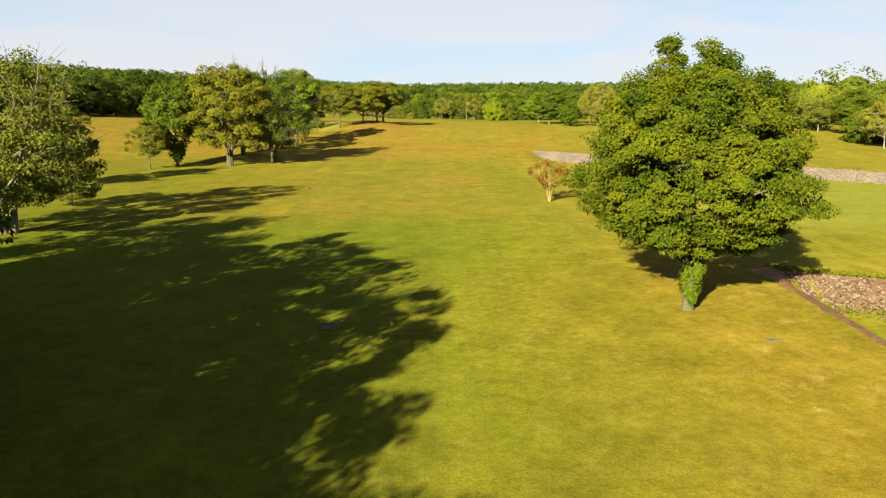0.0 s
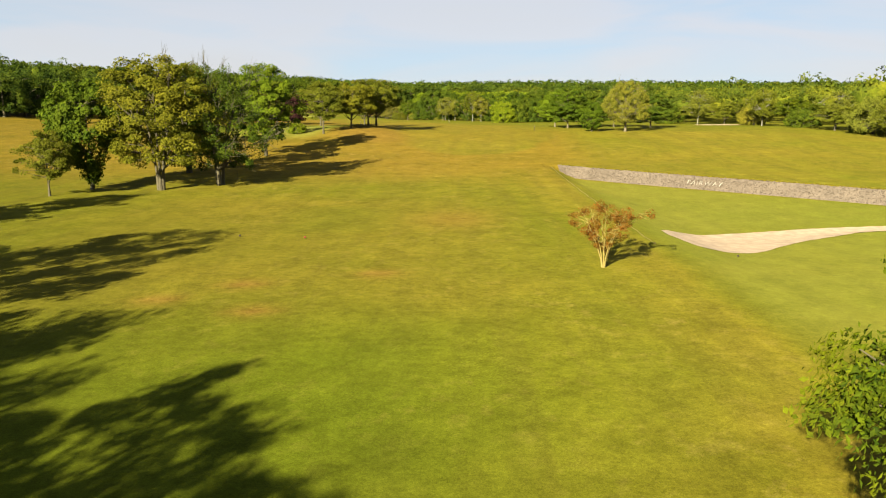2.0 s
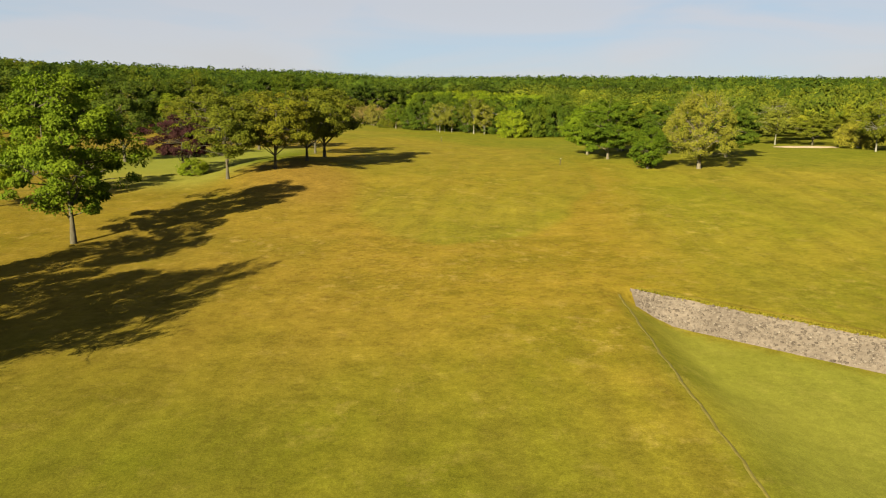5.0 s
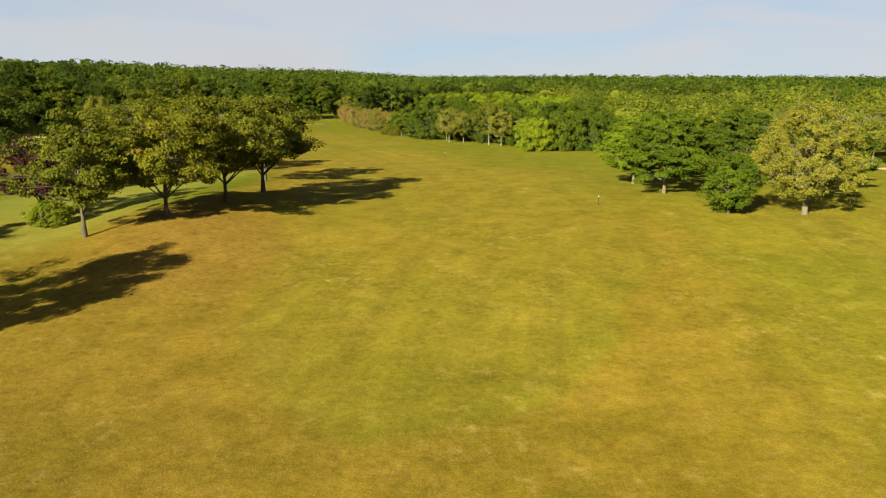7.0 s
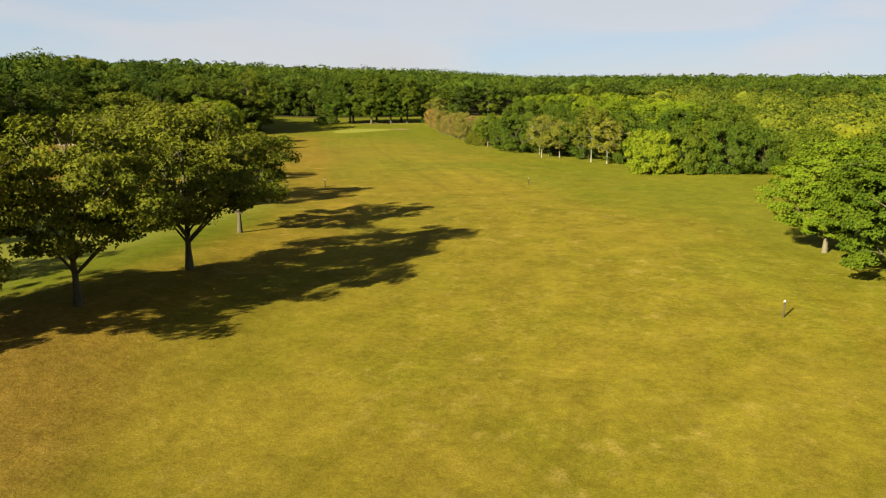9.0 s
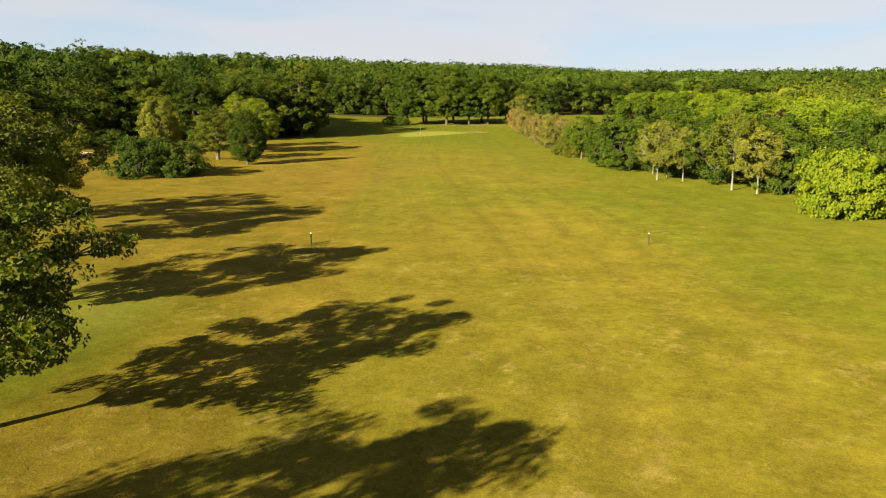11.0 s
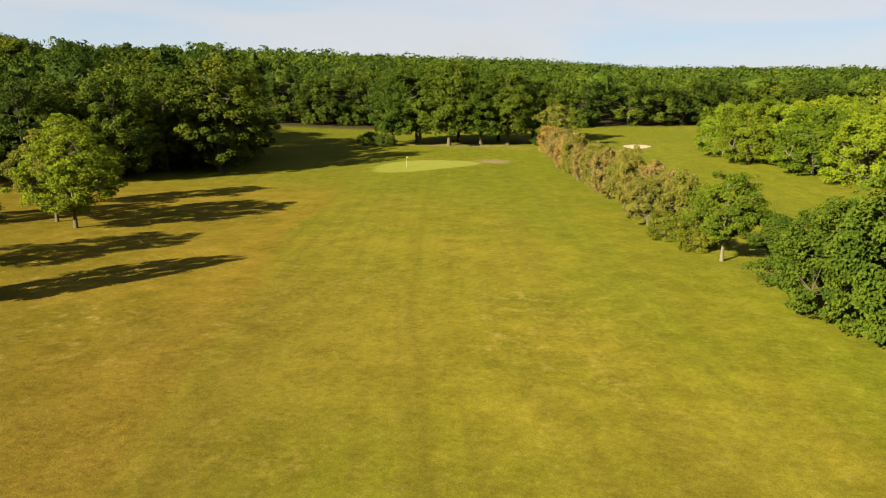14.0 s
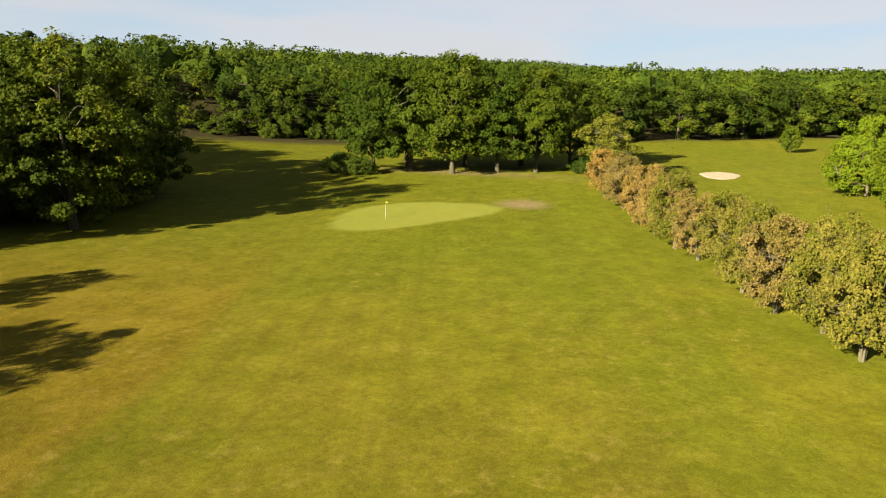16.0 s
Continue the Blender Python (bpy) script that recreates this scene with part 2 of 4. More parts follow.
LEAF_LIME = leaf_material("lime_leaf", (0.030, 0.054, 0.004), (0.088, 0.120, 0.006), (0.124, 0.148, 0.007))
LEAF_YEW = leaf_material("yew_leaf", (0.013, 0.029, 0.003), (0.040, 0.060, 0.004), (0.052, 0.070, 0.005), 0.12)
LEAF_DARK = leaf_material("laurel_leaf", (0.022, 0.042, 0.006), (0.058, 0.084, 0.008), (0.07, 0.09, 0.008), 0.15)
LEAF_PURPLE = leaf_material("purple_leaf", (0.030, 0.010, 0.012), (0.070, 0.022, 0.022), (0.062, 0.024, 0.020))
LEAF_PINK = leaf_material("tamarisk_leaf", (0.105, 0.082, 0.014), (0.235, 0.165, 0.040), (0.330, 0.205, 0.080))
LEAF_HEDGE = leaf_material("hedge_leaf", (0.060, 0.068, 0.007), (0.155, 0.145, 0.015), (0.250, 0.190, 0.042))
LEAF_RED = leaf_material("rusty_leaf", (0.070, 0.056, 0.007), (0.125, 0.062, 0.010), (0.165, 0.050, 0.011))
LEAF_IVY = leaf_material("ivy_leaf", (0.026, 0.046, 0.003), (0.085, 0.108, 0.005))
BARK = bark_material("bark", (0.040, 0.030, 0.020), (0.095, 0.073, 0.048))
BARK_PALE = bark_material("pale_bark", (0.095, 0.074, 0.048), (0.185, 0.148, 0.098))
BARK_BIRCH = bark_material("birch_bark", (0.10, 0.085, 0.06), (0.28, 0.26, 0.215), 3.0)
BARK_YELLOW = bark_material("yellow_stem", (0.22, 0.16, 0.035), (0.34, 0.26, 0.07))
SAND = plain_material("sand", (0.40, 0.295, 0.20), (0.46, 0.345, 0.24), 9.0, 0.95, 0.3, 0.02)
EARTH = plain_material("red_earth", (0.080, 0.045, 0.024), (0.140, 0.080, 0.042), 5.0)
PATH = plain_material("red_path", (0.095, 0.046, 0.020), (0.165, 0.085, 0.038), 4.0)
STONE = stone_material()
BANK_STONE = stone_material("bank_stone", [(0.0, (0.080, 0.062, 0.048)), (0.5, (0.130, 0.103, 0.080)), (1.0, (0.180, 0.148, 0.118))])
WHITE = plain_material("white_paint", (0.46, 0.445, 0.41), (0.56, 0.545, 0.51), 20.0, 0.7, 0.1, 0.01)
RED_PAINT = plain_material("red_paint", (0.16, 0.035, 0.02), (0.22, 0.05, 0.03), 20.0, 0.5, 0.1, 0.01)
YELLOW_CLOTH = plain_material("yellow_cloth", (0.34, 0.27, 0.035), (0.42, 0.34, 0.05), 12.0, 0.8, 0.1, 0.01)
DARK_WOOD = plain_material("dark_wood", (0.035, 0.028, 0.02), (0.07, 0.055, 0.04), 15.0, 0.8, 0.3, 0.01)


# ---- mesh helpers ----
def mesh_np(name, verts, quads=None, tris=None, smooth=False):
    """A mesh from arrays of corners and of four- and three-sided faces."""
    verts = np.asarray(verts, dtype=np.float32)
    quads = np.zeros((0, 4), int) if quads is None else np.asarray(quads).reshape(-1, 4)
    tris = np.zeros((0, 3), int) if tris is None else np.asarray(tris).reshape(-1, 3)
    me = bpy.data.meshes.new(name)
    me.vertices.add(len(verts))
    me.vertices.foreach_set("co", verts.ravel())
    loops = np.concatenate([quads.ravel(), tris.ravel()]).astype(np.int32)
    me.loops.add(len(loops))
    me.loops.foreach_set("vertex_index", loops)
    sizes = np.concatenate([np.full(len(quads), 4), np.full(len(tris), 3)]).astype(np.int32)
    me.polygons.add(len(sizes))
    me.polygons.foreach_set("loop_start", np.concatenate([[0], np.cumsum(sizes)[:-1]]).astype(np.int32))
    me.polygons.foreach_set("use_smooth", np.full(len(sizes), smooth))
    me.update(calc_edges=True)
    me.validate()
    return me


def part_np(name, me, material, parent, label=""):
    ob = new(name, me)
    if not me.materials:
        me.materials.append(material)
    ob.parent = parent
    if label:
        tagged(ob, label)
    return ob


def part(name, bm, material, parent, label=""):
    me = bpy.data.meshes.new(name)
    bm.to_mesh(me)
    bm.free()
    return part_np(name, me, material, parent, label)


class Tubes:
    """Gathers tapered round stems into one mesh."""

    def __init__(self):
        self.v, self.q, self.n = [], [], 0

    def add(self, points, radii, sides=6):
        pts = np.asarray(points, float)
        d = np.gradient(pts, axis=0)
        d /= np.linalg.norm(d, axis=1)[:, None] + 1e-9
        ref = np.where(np.abs(d[:, 2:3]) > 0.9, np.array([[1.0, 0, 0]]), np.array([[0, 0, 1.0]]))
        a = np.cross(d, ref)
        a /= np.linalg.norm(a, axis=1)[:, None] + 1e-9
        b = np.cross(d, a)
        ang = np.linspace(0, 2 * math.pi, sides, endpoint=False)
        ring = pts[:, None] + np.asarray(radii, float)[:, None, None] * (np.cos(ang)[None, :, None] * a[:, None] + np.sin(ang)[None, :, None] * b[:, None])
        self.v.append(ring.reshape(-1, 3))
        k = len(pts)
        i, j = np.meshgrid(np.arange(k - 1), np.arange(sides), indexing="ij")
        p, r = i * sides + j, i * sides + (j + 1) % sides
        self.q.append(np.stack([p, r, r + sides, p + sides], -1).reshape(-1, 4) + self.n)
        self.n += k * sides

    def mesh(self, name):
        return mesh_np(name, np.concatenate(self.v), np.concatenate(self.q), smooth=True)


def leaf_mesh(name, centres, normals, size, rng, aspect=0.6, full=True):
    """Many small leaves, one at each centre: four-cornered, or three-cornered where they stay far off."""
    k = len(centres)
    nrm = normals / (np.linalg.norm(normals, axis=1)[:, None] + 1e-9)
    t = np.cross(nrm, rng.normal(size=(k, 3)))
    t /= np.linalg.norm(t, axis=1)[:, None] + 1e-9
    b = np.cross(nrm, t)
    s = (np.asarray(size) * rng.uniform(0.7, 1.3, k))[:, None]
    if not full:
        v = np.stack([centres - t * s * 0.55, centres + t * s * 0.45 + b * s * 0.55 * aspect, centres + t * s * 0.45 - b * s * 0.55 * aspect - nrm * s * 0.1], 1).reshape(-1, 3)
        return mesh_np(name, v, None, np.arange(3 * k).reshape(-1, 3))
    v = np.stack([centres - t * s * 0.5, centres + b * s * 0.5 * aspect - nrm * s * 0.08, centres + t * s * 0.5, centres - b * s * 0.5 * aspect - nrm * s * 0.08], 1).reshape(-1, 3)
    return mesh_np(name, v, np.arange(4 * k).reshape(-1, 4))


def profile(kind, u):
    """The crown's half width at the height u of 0 to 1, the widest being 1."""
    if kind == "round":
        return np.sqrt(np.clip(1 - (2 * u - 1) ** 2, 0, 1))
    if kind == "egg":
        return np.interp(u, [0, 0.1, 0.25, 0.4, 0.55, 0.69, 0.88, 1.0], [0.25, 0.60, 0.94, 1.0, 0.93, 0.77, 0.50, 0.18])
    if kind == "oval":
        return np.clip(np.sin(np.pi * np.clip(u, 0, 1) ** 0.75), 0, 1) ** 0.7
    if kind == "dome":
        return np.sqrt(np.clip(1 - np.clip((u - 0.25) / 0.75, -1, 1) ** 2, 0, 1)) * np.where(u < 0.25, 0.72 + 0.28 * u / 0.25, 1)
    if kind == "vase":
        return np.clip(np.sin(np.pi * np.clip(u, 0, 1) ** 1.5), 0, 1) ** 0.7
    return np.clip(1.0 - u, 0, 1) ** 0.8 * np.clip(u / 0.12, 0, 1) ** 0.5      # cone


def tree_meshes(seed, height, radius, base, shape, clumps, leaves, leaf, clump=1.0, flat=0.6, trunk=0.25, stems=1, lean=0.0, fill=0.55, twigs=0, limbs=9, spread=0.5, shag=0.16, full=False, rise=0.55, tips=(), fan=0.3, ends=90, reach=1.0):
    """The stem mesh and the crown mesh of one tree. base: the height at which the crown begins; fill: how far in the clumps reach;
    twigs: bare shoots that stand out of the crown."""
    rng = np.random.default_rng(seed)
    ch = height - base
    u = rng.uniform(0.02, 0.925, clumps * 6)
    w = profile(shape, u)
    keep = rng.uniform(0, 1, len(u)) < 0.15 + 0.85 * w
    u, w = u[keep][:clumps], w[keep][:clumps]
    ang = rng.uniform(0, 2 * math.pi, len(u))
    lobes = rng.uniform(-1, 1, (7, 3))
    bulge = 1 + shag * sum(np.sin((2 + k % 4) * ang + 6 * p[0] + (2 + 3 * abs(p[1])) * u * 3) * p[2] for k, p in enumerate(lobes))
    r = radius * w * bulge * (fill + (1 - fill) * rng.uniform(0, 1, len(u)) ** 0.45)
    cx, cy = lean * u * radius, 0.0
    c = np.stack([cx + r * np.cos(ang), cy + r * np.sin(ang), base + ch * u + rng.normal(0, 0.02, len(u)) * ch], 1)
    for tx, ty, z0, z1, tr in tips:                      # leaders that rise out of the crown
        k = 26
        q = np.linspace(0, 1, k)
        ta = rng.uniform(0, 2 * math.pi, k)
        c = np.concatenate([c, np.stack([tx + tr * (1 - 0.85 * q) * np.cos(ta), ty + tr * (1 - 0.85 * q) * np.sin(ta), z0 + (z1 - z0) * q], 1)])
    # limbs
    tb = Tubes()
    tops = []
    for s in range(stems):
        off = np.array([0, 0, 0.0]) if stems == 1 else np.array([math.cos(s * 2.4), math.sin(s * 2.4), 0]) * trunk * 0.8
        out = np.array([0, 0, 0.0]) if stems == 1 else np.array([math.cos(s * 2.4), math.sin(s * 2.4), 0]) * radius * fan
        k = 7
        hs = np.linspace(0, 1, k)
        top = base + ch * 0.72
        wob = np.cumsum(rng.normal(0, 0.018 * height, (k, 2)), 0) * 0.5
        pts = np.stack([off[0] + out[0] * hs ** 1.3 + wob[:, 0] * hs, off[1] + out[1] * hs ** 1.3 + wob[:, 1] * hs, hs * top], 1)
        pts[0, 2] = -0.25
        rad = trunk * (1 - 0.86 * hs) * (1.0 if stems == 1 else 0.62)
        rad[0] *= 1.5
        tb.add(pts, rad, 9)
        tops.append((pts, rad))
    sub = []
    pick = rng.choice(len(c), min(limbs, len(c)), replace=False)
    for i in pick:
        pts, rad = tops[rng.integers(len(tops))]
        e = c[i] * np.array([0.75, 0.75, 1.0])
        want = max(base * 0.55, e[2] - 0.9 * math.hypot(e[0], e[1]))
        z0 = np.clip(want, pts[1, 2], pts[-2, 2])
        p0 = np.array([np.interp(z0, pts[:, 2], pts[:, q]) for q in range(3)])
        r0 = np.interp(z0, pts[:, 2], rad) * 0.55
        mid = p0 * 0.5 + e * 0.5 + np.array([0, 0, 0.06 * height]) * rng.uniform(-0.3, 0.8)
        path = np.array([p0, p0 * 0.7 + mid * 0.3, mid, mid * 0.4 + e * 0.6, e])
        tb.add(path, r0 * np.array([1, 0.85, 0.6, 0.38, 0.15]), 6)
        sub.append(path)
    nodes = np.concatenate([p[1:] for p in sub] + [t[0][3:] for t in tops])
    ended = c[:: max(1, len(c) // ends)]
    for e in ended:
        d = np.linalg.norm(nodes - e, axis=1) + np.where(nodes[:, 2] > e[2], 2.0, 0)
        p0 = nodes[np.argmin(d)]
        tb.add(np.array([p0, (p0 + e) / 2 + rng.normal(0, 0.12, 3), e]), np.array([0.045, 0.03, 0.012]) * (height / 10), 4)
    for _ in range(twigs):
        e = ended[rng.integers(len(ended))]
        d = np.array([e[0], e[1], (e[2] - base) * 0.8]) / radius + rng.normal(0, 0.35, 3)
        d /= np.linalg.norm(d)
        p0 = e
        ln = rng.uniform(0.5, 1.2) * radius / 5 * reach
        tb.add(np.array([p0, p0 + d * ln * 0.6 + rng.normal(0, 0.1, 3), p0 + d * ln * 1.3 + rng.normal(0, 0.2, 3)]), np.array([0.024, 0.016, 0.006]) * (height / 12), 4)
    # leaves
    per = rng.multinomial(leaves, rng.dirichlet(np.full(len(c), 3.0)))
    idx = np.repeat(np.arange(len(c)), per)
    size = clump * rng.uniform(0.65, 1.3, len(c))[idx]
    g = rng.normal(size=(len(idx), 3))
    g /= np.linalg.norm(g, axis=1)[:, None]
    g *= rng.uniform(0.25, 1, len(idx))[:, None] ** 0.5
    g[:, 2] *= flat
    spot = c[idx] + g * size[:, None]
    spot[:, 2] -= 0.10 * np.hypot(g[:, 0], g[:, 1]) * size
    outward = np.stack([spot[:, 0], spot[:, 1], (spot[:, 2] - base - ch * 0.4) * radius / ch * 1.6], 1) / radius
    nrm = outward * (1.0 - 0.5 * rise) + g * 0.6 + np.array([0, 0, rise]) + rng.normal(size=g.shape) * spread
    return tb.mesh("trunk"), leaf_mesh("crown", spot, nrm, leaf, rng, 0.5 if full else 0.8, full)


def tree(name, meshes, bark, leafmat, m, label, category, group="", crown_label=""):
    """One tree: an Empty at its foot with a trunk and a crown."""
    root = new(name)
    root.empty_display_size = 0.5
    part_np("trunk", meshes[0], bark, root)
    part_np("crown", meshes[1], leafmat, root, crown_label)
    root.matrix_basis = m
    return tagged(root, label, category, group)


# ---- ground form ----
# <ground>
LONG = [(-400, 0.0), (20, 0.1), (70, 0.1), (110, -0.3), (150, -0.1), (180, 0.7), (210, 1.25), (235, 1.0), (270, 0.1), (300, -0.7), (340, -1.7),
        (380, -2.9), (440, -4.2), (490, -3.5), (540, -4.0), (640, -4.5), (1000, -4.0), (4000, -3.0)]


def smooth(a, b, v):
    v = min(1.0, max(0.0, (v - a) / (b - a)))
    return v * v * (3 - 2 * v)


def along(y):
    """The lie of the land along the hole."""
    y = min(3999.0, max(-399.0, y))
    k = 1
    while k < len(LONG) - 2 and y > LONG[k + 1][0]:
        k += 1
    (y0, z0), (y1, z1), (y2, z2) = LONG[k - 1], LONG[k], LONG[k + 1]
    z3, y3 = (LONG[k + 2][1], LONG[k + 2][0]) if k + 2 < len(LONG) else (z2, y2 + 1)
    m1, m2, h = (z2 - z0) / (y2 - y0), (z3 - z1) / (y3 - y1), y2 - y1
    u = (y - y1) / h
    return (2 * u ** 3 - 3 * u * u + 1) * z1 + (u ** 3 - 2 * u * u + u) * h * m1 + (3 * u * u - 2 * u ** 3) * z2 + (u ** 3 - u * u) * h * m2


def bank_line(x):
    """The foot of the stone bank between the lower and the upper terrace."""
    return 146.3 - (x - 16.0) * 0.846


def wall_line(x):
    """The foot of the near stone wall."""
    return 46.5 - (x - 20.0) * 0.45


BUNKER_X = (18.8, 19.4, 20.6, 22.6, 25.0, 28.0, 31.0, 34.0, 38.0, 42.0, 46.0)
BUNKER_LOW = (94.3, 90.8, 88.7, 88.3, 89.1, 92.3, 95.1, 97.2, 100.0, 101.2, 103.4)
BUNKER_HIGH = (95.0, 96.6, 97.4, 97.9, 98.7, 99.6, 100.7, 101.8, 102.8, 103.5, 103.8)


def bunker_span(x):
    """The middle and the half width of the large bunker at x."""
    low = high = 0.0
    for d in (-0.5, 0.0, 0.5):
        low += float(np.interp(x + d, BUNKER_X, BUNKER_LOW)) / 3
        high += float(np.interp(x + d, BUNKER_X, BUNKER_HIGH)) / 3
    return (low + high) / 2, (high - low) / 2


def bunker(x, y):
    """0 in the middle of the sand, 1 at its rim."""
    mid, half = bunker_span(x)
    return max(abs(y - mid) / half, abs(x - 32.4) / 13.6)


def ground_z(x, y):
    z = along(y)
    z += 1.75 * math.exp(-0.5 * (((x + 19 - 0.10 * (203 - y)) / 6.5) ** 2 + ((y - 204) / 15.0) ** 2))
    z += 0.45 * math.exp(-((((x + 71) / 15) ** 2 + ((y - 444) / 15) ** 2) ** 2))
    z -= 1.55 * smooth(14.8, 24.0 - 4.5 * smooth(116, 136, y), x) * smooth(54, 100, y) * (1 - smooth(0.2, 1.5, y - bank_line(x)))
    z -= 1.6 * smooth(18.9, 22.0, x) * min(1.0, max(0.0, (wall_line(x) - y) / 3.6)) * smooth(2, 20, y)
    z -= 0.16 * max(0.0, 1 - bunker(x, y) ** 2)
    z += 10.0 * smooth(105, 250, -x) * smooth(230, 320, y)
    z += 0.10 * math.sin(x * 0.11 + y * 0.05) * math.sin(y * 0.083 + 1.0)
    return z
# </ground>


def centre_x(y):
    """The middle of the fairway."""
    return float(np.interp(y, [-50, 150, 215, 250, 300, 350, 400, 450, 520], [0, 2, 8, 4, -16, -36, -52, -68, -85]))


def foot(x, y, turn=0.0, sx=1.0, sz=1.0, sink=0.0):
    """A pose on the ground, turned, with its own width and height."""
    return pose(x, y, ground_z(x, y) - sink, 0, 0, turn) @ Matrix.Diagonal((sx, sx, sz, 1))


# ---- the large structure: the ground ----
def axis(fine, step, far):
    """Grid lines: even steps over the fine stretches, growing ones outwards."""
    a = list(np.arange(fine[0], fine[1], step))
    lo, hi, d = a[0], a[-1], step
    while lo > far[0] or hi < far[1]:
        d *= 1.13
        if lo > far[0]:
            lo -= d
            a.insert(0, lo)
        if hi < far[1]:
            hi += d
            a.append(hi)
    return np.array(a)


WORN = ((-9.0, 67.5), (-10.8, 73.0), (-14.5, 69.5), (-3.5, 76.0))      # small reddish worn spots in the turf


def build_ground():
    gx = axis((-100, 50), 1.0, (-4000, 4000))
    gy = axis((8, 500), 1.1, (-1500, 5000))
    nx, ny = len(gx), len(gy)
    verts = np.empty((ny, nx, 3))
    rough, lush_shade, green, bare, wood_floor, across, dry = (np.zeros((ny, nx)) for _ in range(7))
    for j, y in enumerate(gy):
        c = centre_x(y)
        for i, x in enumerate(gx):
            verts[j, i] = x, y, ground_z(x, y)
            wob = 2.5 * math.sin(y * 0.07) + 1.5 * math.sin(y * 0.19 + x * 0.1)
            left = float(np.interp(y, [157, 163, 172, 190, 205, 500], [-2, 6, 9.5, 13, 18, 18]))
            right = float(np.interp(y, [157, 163, 172, 190, 500], [-2, 8, 12, 15, 18]))
            fairway = smooth(-1.2, 1.2, min(x - c + left, c + right - x) + 0.4 * wob)
            r = 0.9 * smooth(108, 150, y) * (1 - fairway) * (1 - 0.75 * smooth(14, 26, x - c))
            r = max(r, 0.8 * smooth(0, 9, x + 0.4 * wob) * (1 - smooth(44, 60, y)) * (1 - smooth(17, 22, x)))
            r = max(r, math.exp(-0.5 * (((x + 17) / 9) ** 2 + ((y - 192) / 14) ** 2)))
            r = max(r, 0.55 * smooth(165, 195, y) * (1 - smooth(260, 330, y)) * fairway, 0.22 * smooth(60, 100, y) * (1 - smooth(15, 17, x)))
            r *= 1 - 0.6 * smooth(395, 430, y)
            rough[j, i] = r
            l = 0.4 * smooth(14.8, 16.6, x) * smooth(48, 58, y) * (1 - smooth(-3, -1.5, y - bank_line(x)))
            # by the tee: greener turf, spread over the trees' shadow to deepen it
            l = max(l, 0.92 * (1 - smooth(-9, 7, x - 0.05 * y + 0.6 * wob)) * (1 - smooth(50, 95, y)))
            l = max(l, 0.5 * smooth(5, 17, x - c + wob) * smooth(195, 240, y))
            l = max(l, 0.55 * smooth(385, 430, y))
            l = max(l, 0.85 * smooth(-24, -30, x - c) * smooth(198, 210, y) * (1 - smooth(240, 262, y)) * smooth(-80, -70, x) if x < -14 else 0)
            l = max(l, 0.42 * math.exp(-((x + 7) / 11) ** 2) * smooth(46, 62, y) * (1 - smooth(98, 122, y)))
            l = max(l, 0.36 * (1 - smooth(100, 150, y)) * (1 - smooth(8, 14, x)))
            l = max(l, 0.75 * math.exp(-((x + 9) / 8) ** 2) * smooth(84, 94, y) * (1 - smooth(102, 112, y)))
            lush_shade[j, i] = l * (smooth(-95, -55, x + 3 * wob) if y < 300 else 1.0)
            q = ((x + 72.0) * 0.55 + (y - 444.6) * 0.84) / 12.4, ((y - 444.6) * 0.55 - (x + 72.0) * 0.84) / 7.2
            rr = math.hypot(*q) + 0.10 * math.sin(3 * math.atan2(q[1], q[0]))
            across[j, i] = x - c
            green[j, i] = max(0.7 * smooth(-23, -29, x) * smooth(-50, -44, x) * smooth(182, 196, y) * (1 - smooth(240, 262, y)), 1 - smooth(0.94, 1.04, rr), 0.42 * smooth(15.5, 19, x) * smooth(58, 66, y) * (1 - smooth(-3, -1.5, y - bank_line(x))))
            bare[j, i] = 0.5 * math.exp(-(((x + 61) / 3.5) ** 2 + ((y - 458) / 4) ** 2) ** 2) + 0.35 * math.exp(-(((x + 78) / 16) ** 2 + ((y - 485) / 3) ** 2))
            dry[j, i] = 0.75 * math.exp(-((((x + 16 - 0.15 * (195 - y)) / 8) ** 2 + ((y - 191) / 15) ** 2) ** 2)) + 0.3 * math.exp(-(((x + 46) / 12) ** 2 + ((y - 330) / 26) ** 2) ** 2) + 0.20 * smooth(58, 74, y) * (1 - smooth(104, 120, y)) * (1 - smooth(-2, 12, x)) * smooth(-34, -22, x)
            dry[j, i] += 0.8 * sum(math.exp(-(((x - px) / 1.3) ** 2 + ((y - py) / 1.0) ** 2)) for px, py in WORN) if 40 < y < 110 and -20 < x < 15 else 0.0
            dry[j, i] += 0.45 * math.exp(-(((x - 1.5) / 3.5) ** 2 + ((y - 98) / 5) ** 2))
            dry[j, i] += 0.24 * smooth(116, 134, y) * (1 - smooth(160, 192, y)) * (1 - smooth(-6, 14, x)) * smooth(-36, -24, x)
            wood_floor[j, i] = max(smooth(-2, 6, float(np.interp(y, [300, 340, 386, 404, 420, 438, 450, 458, 480], [-146, -146, -146, -124, -111, -107, -112, -170, -240])) - x) * smooth(290, 300, y) * (1 - smooth(486, 492, y)), smooth(560, 575, y - 0.7 * (x + 60)))
    idx = np.arange(nx * ny).reshape(ny, nx)
    quads = np.stack([idx[:-1, :-1], idx[:-1, 1:], idx[1:, 1:], idx[1:, :-1]], -1).reshape(-1, 4)
    me = mesh_np("ground", verts.reshape(-1, 3), quads, smooth=True)
    for name, arr in (("rough", rough), ("lush_shade", lush_shade), ("green", green), ("bare", bare), ("wood_floor", wood_floor), ("across", across), ("dry", dry)):
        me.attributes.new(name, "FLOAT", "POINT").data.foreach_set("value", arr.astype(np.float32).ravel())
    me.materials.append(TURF)
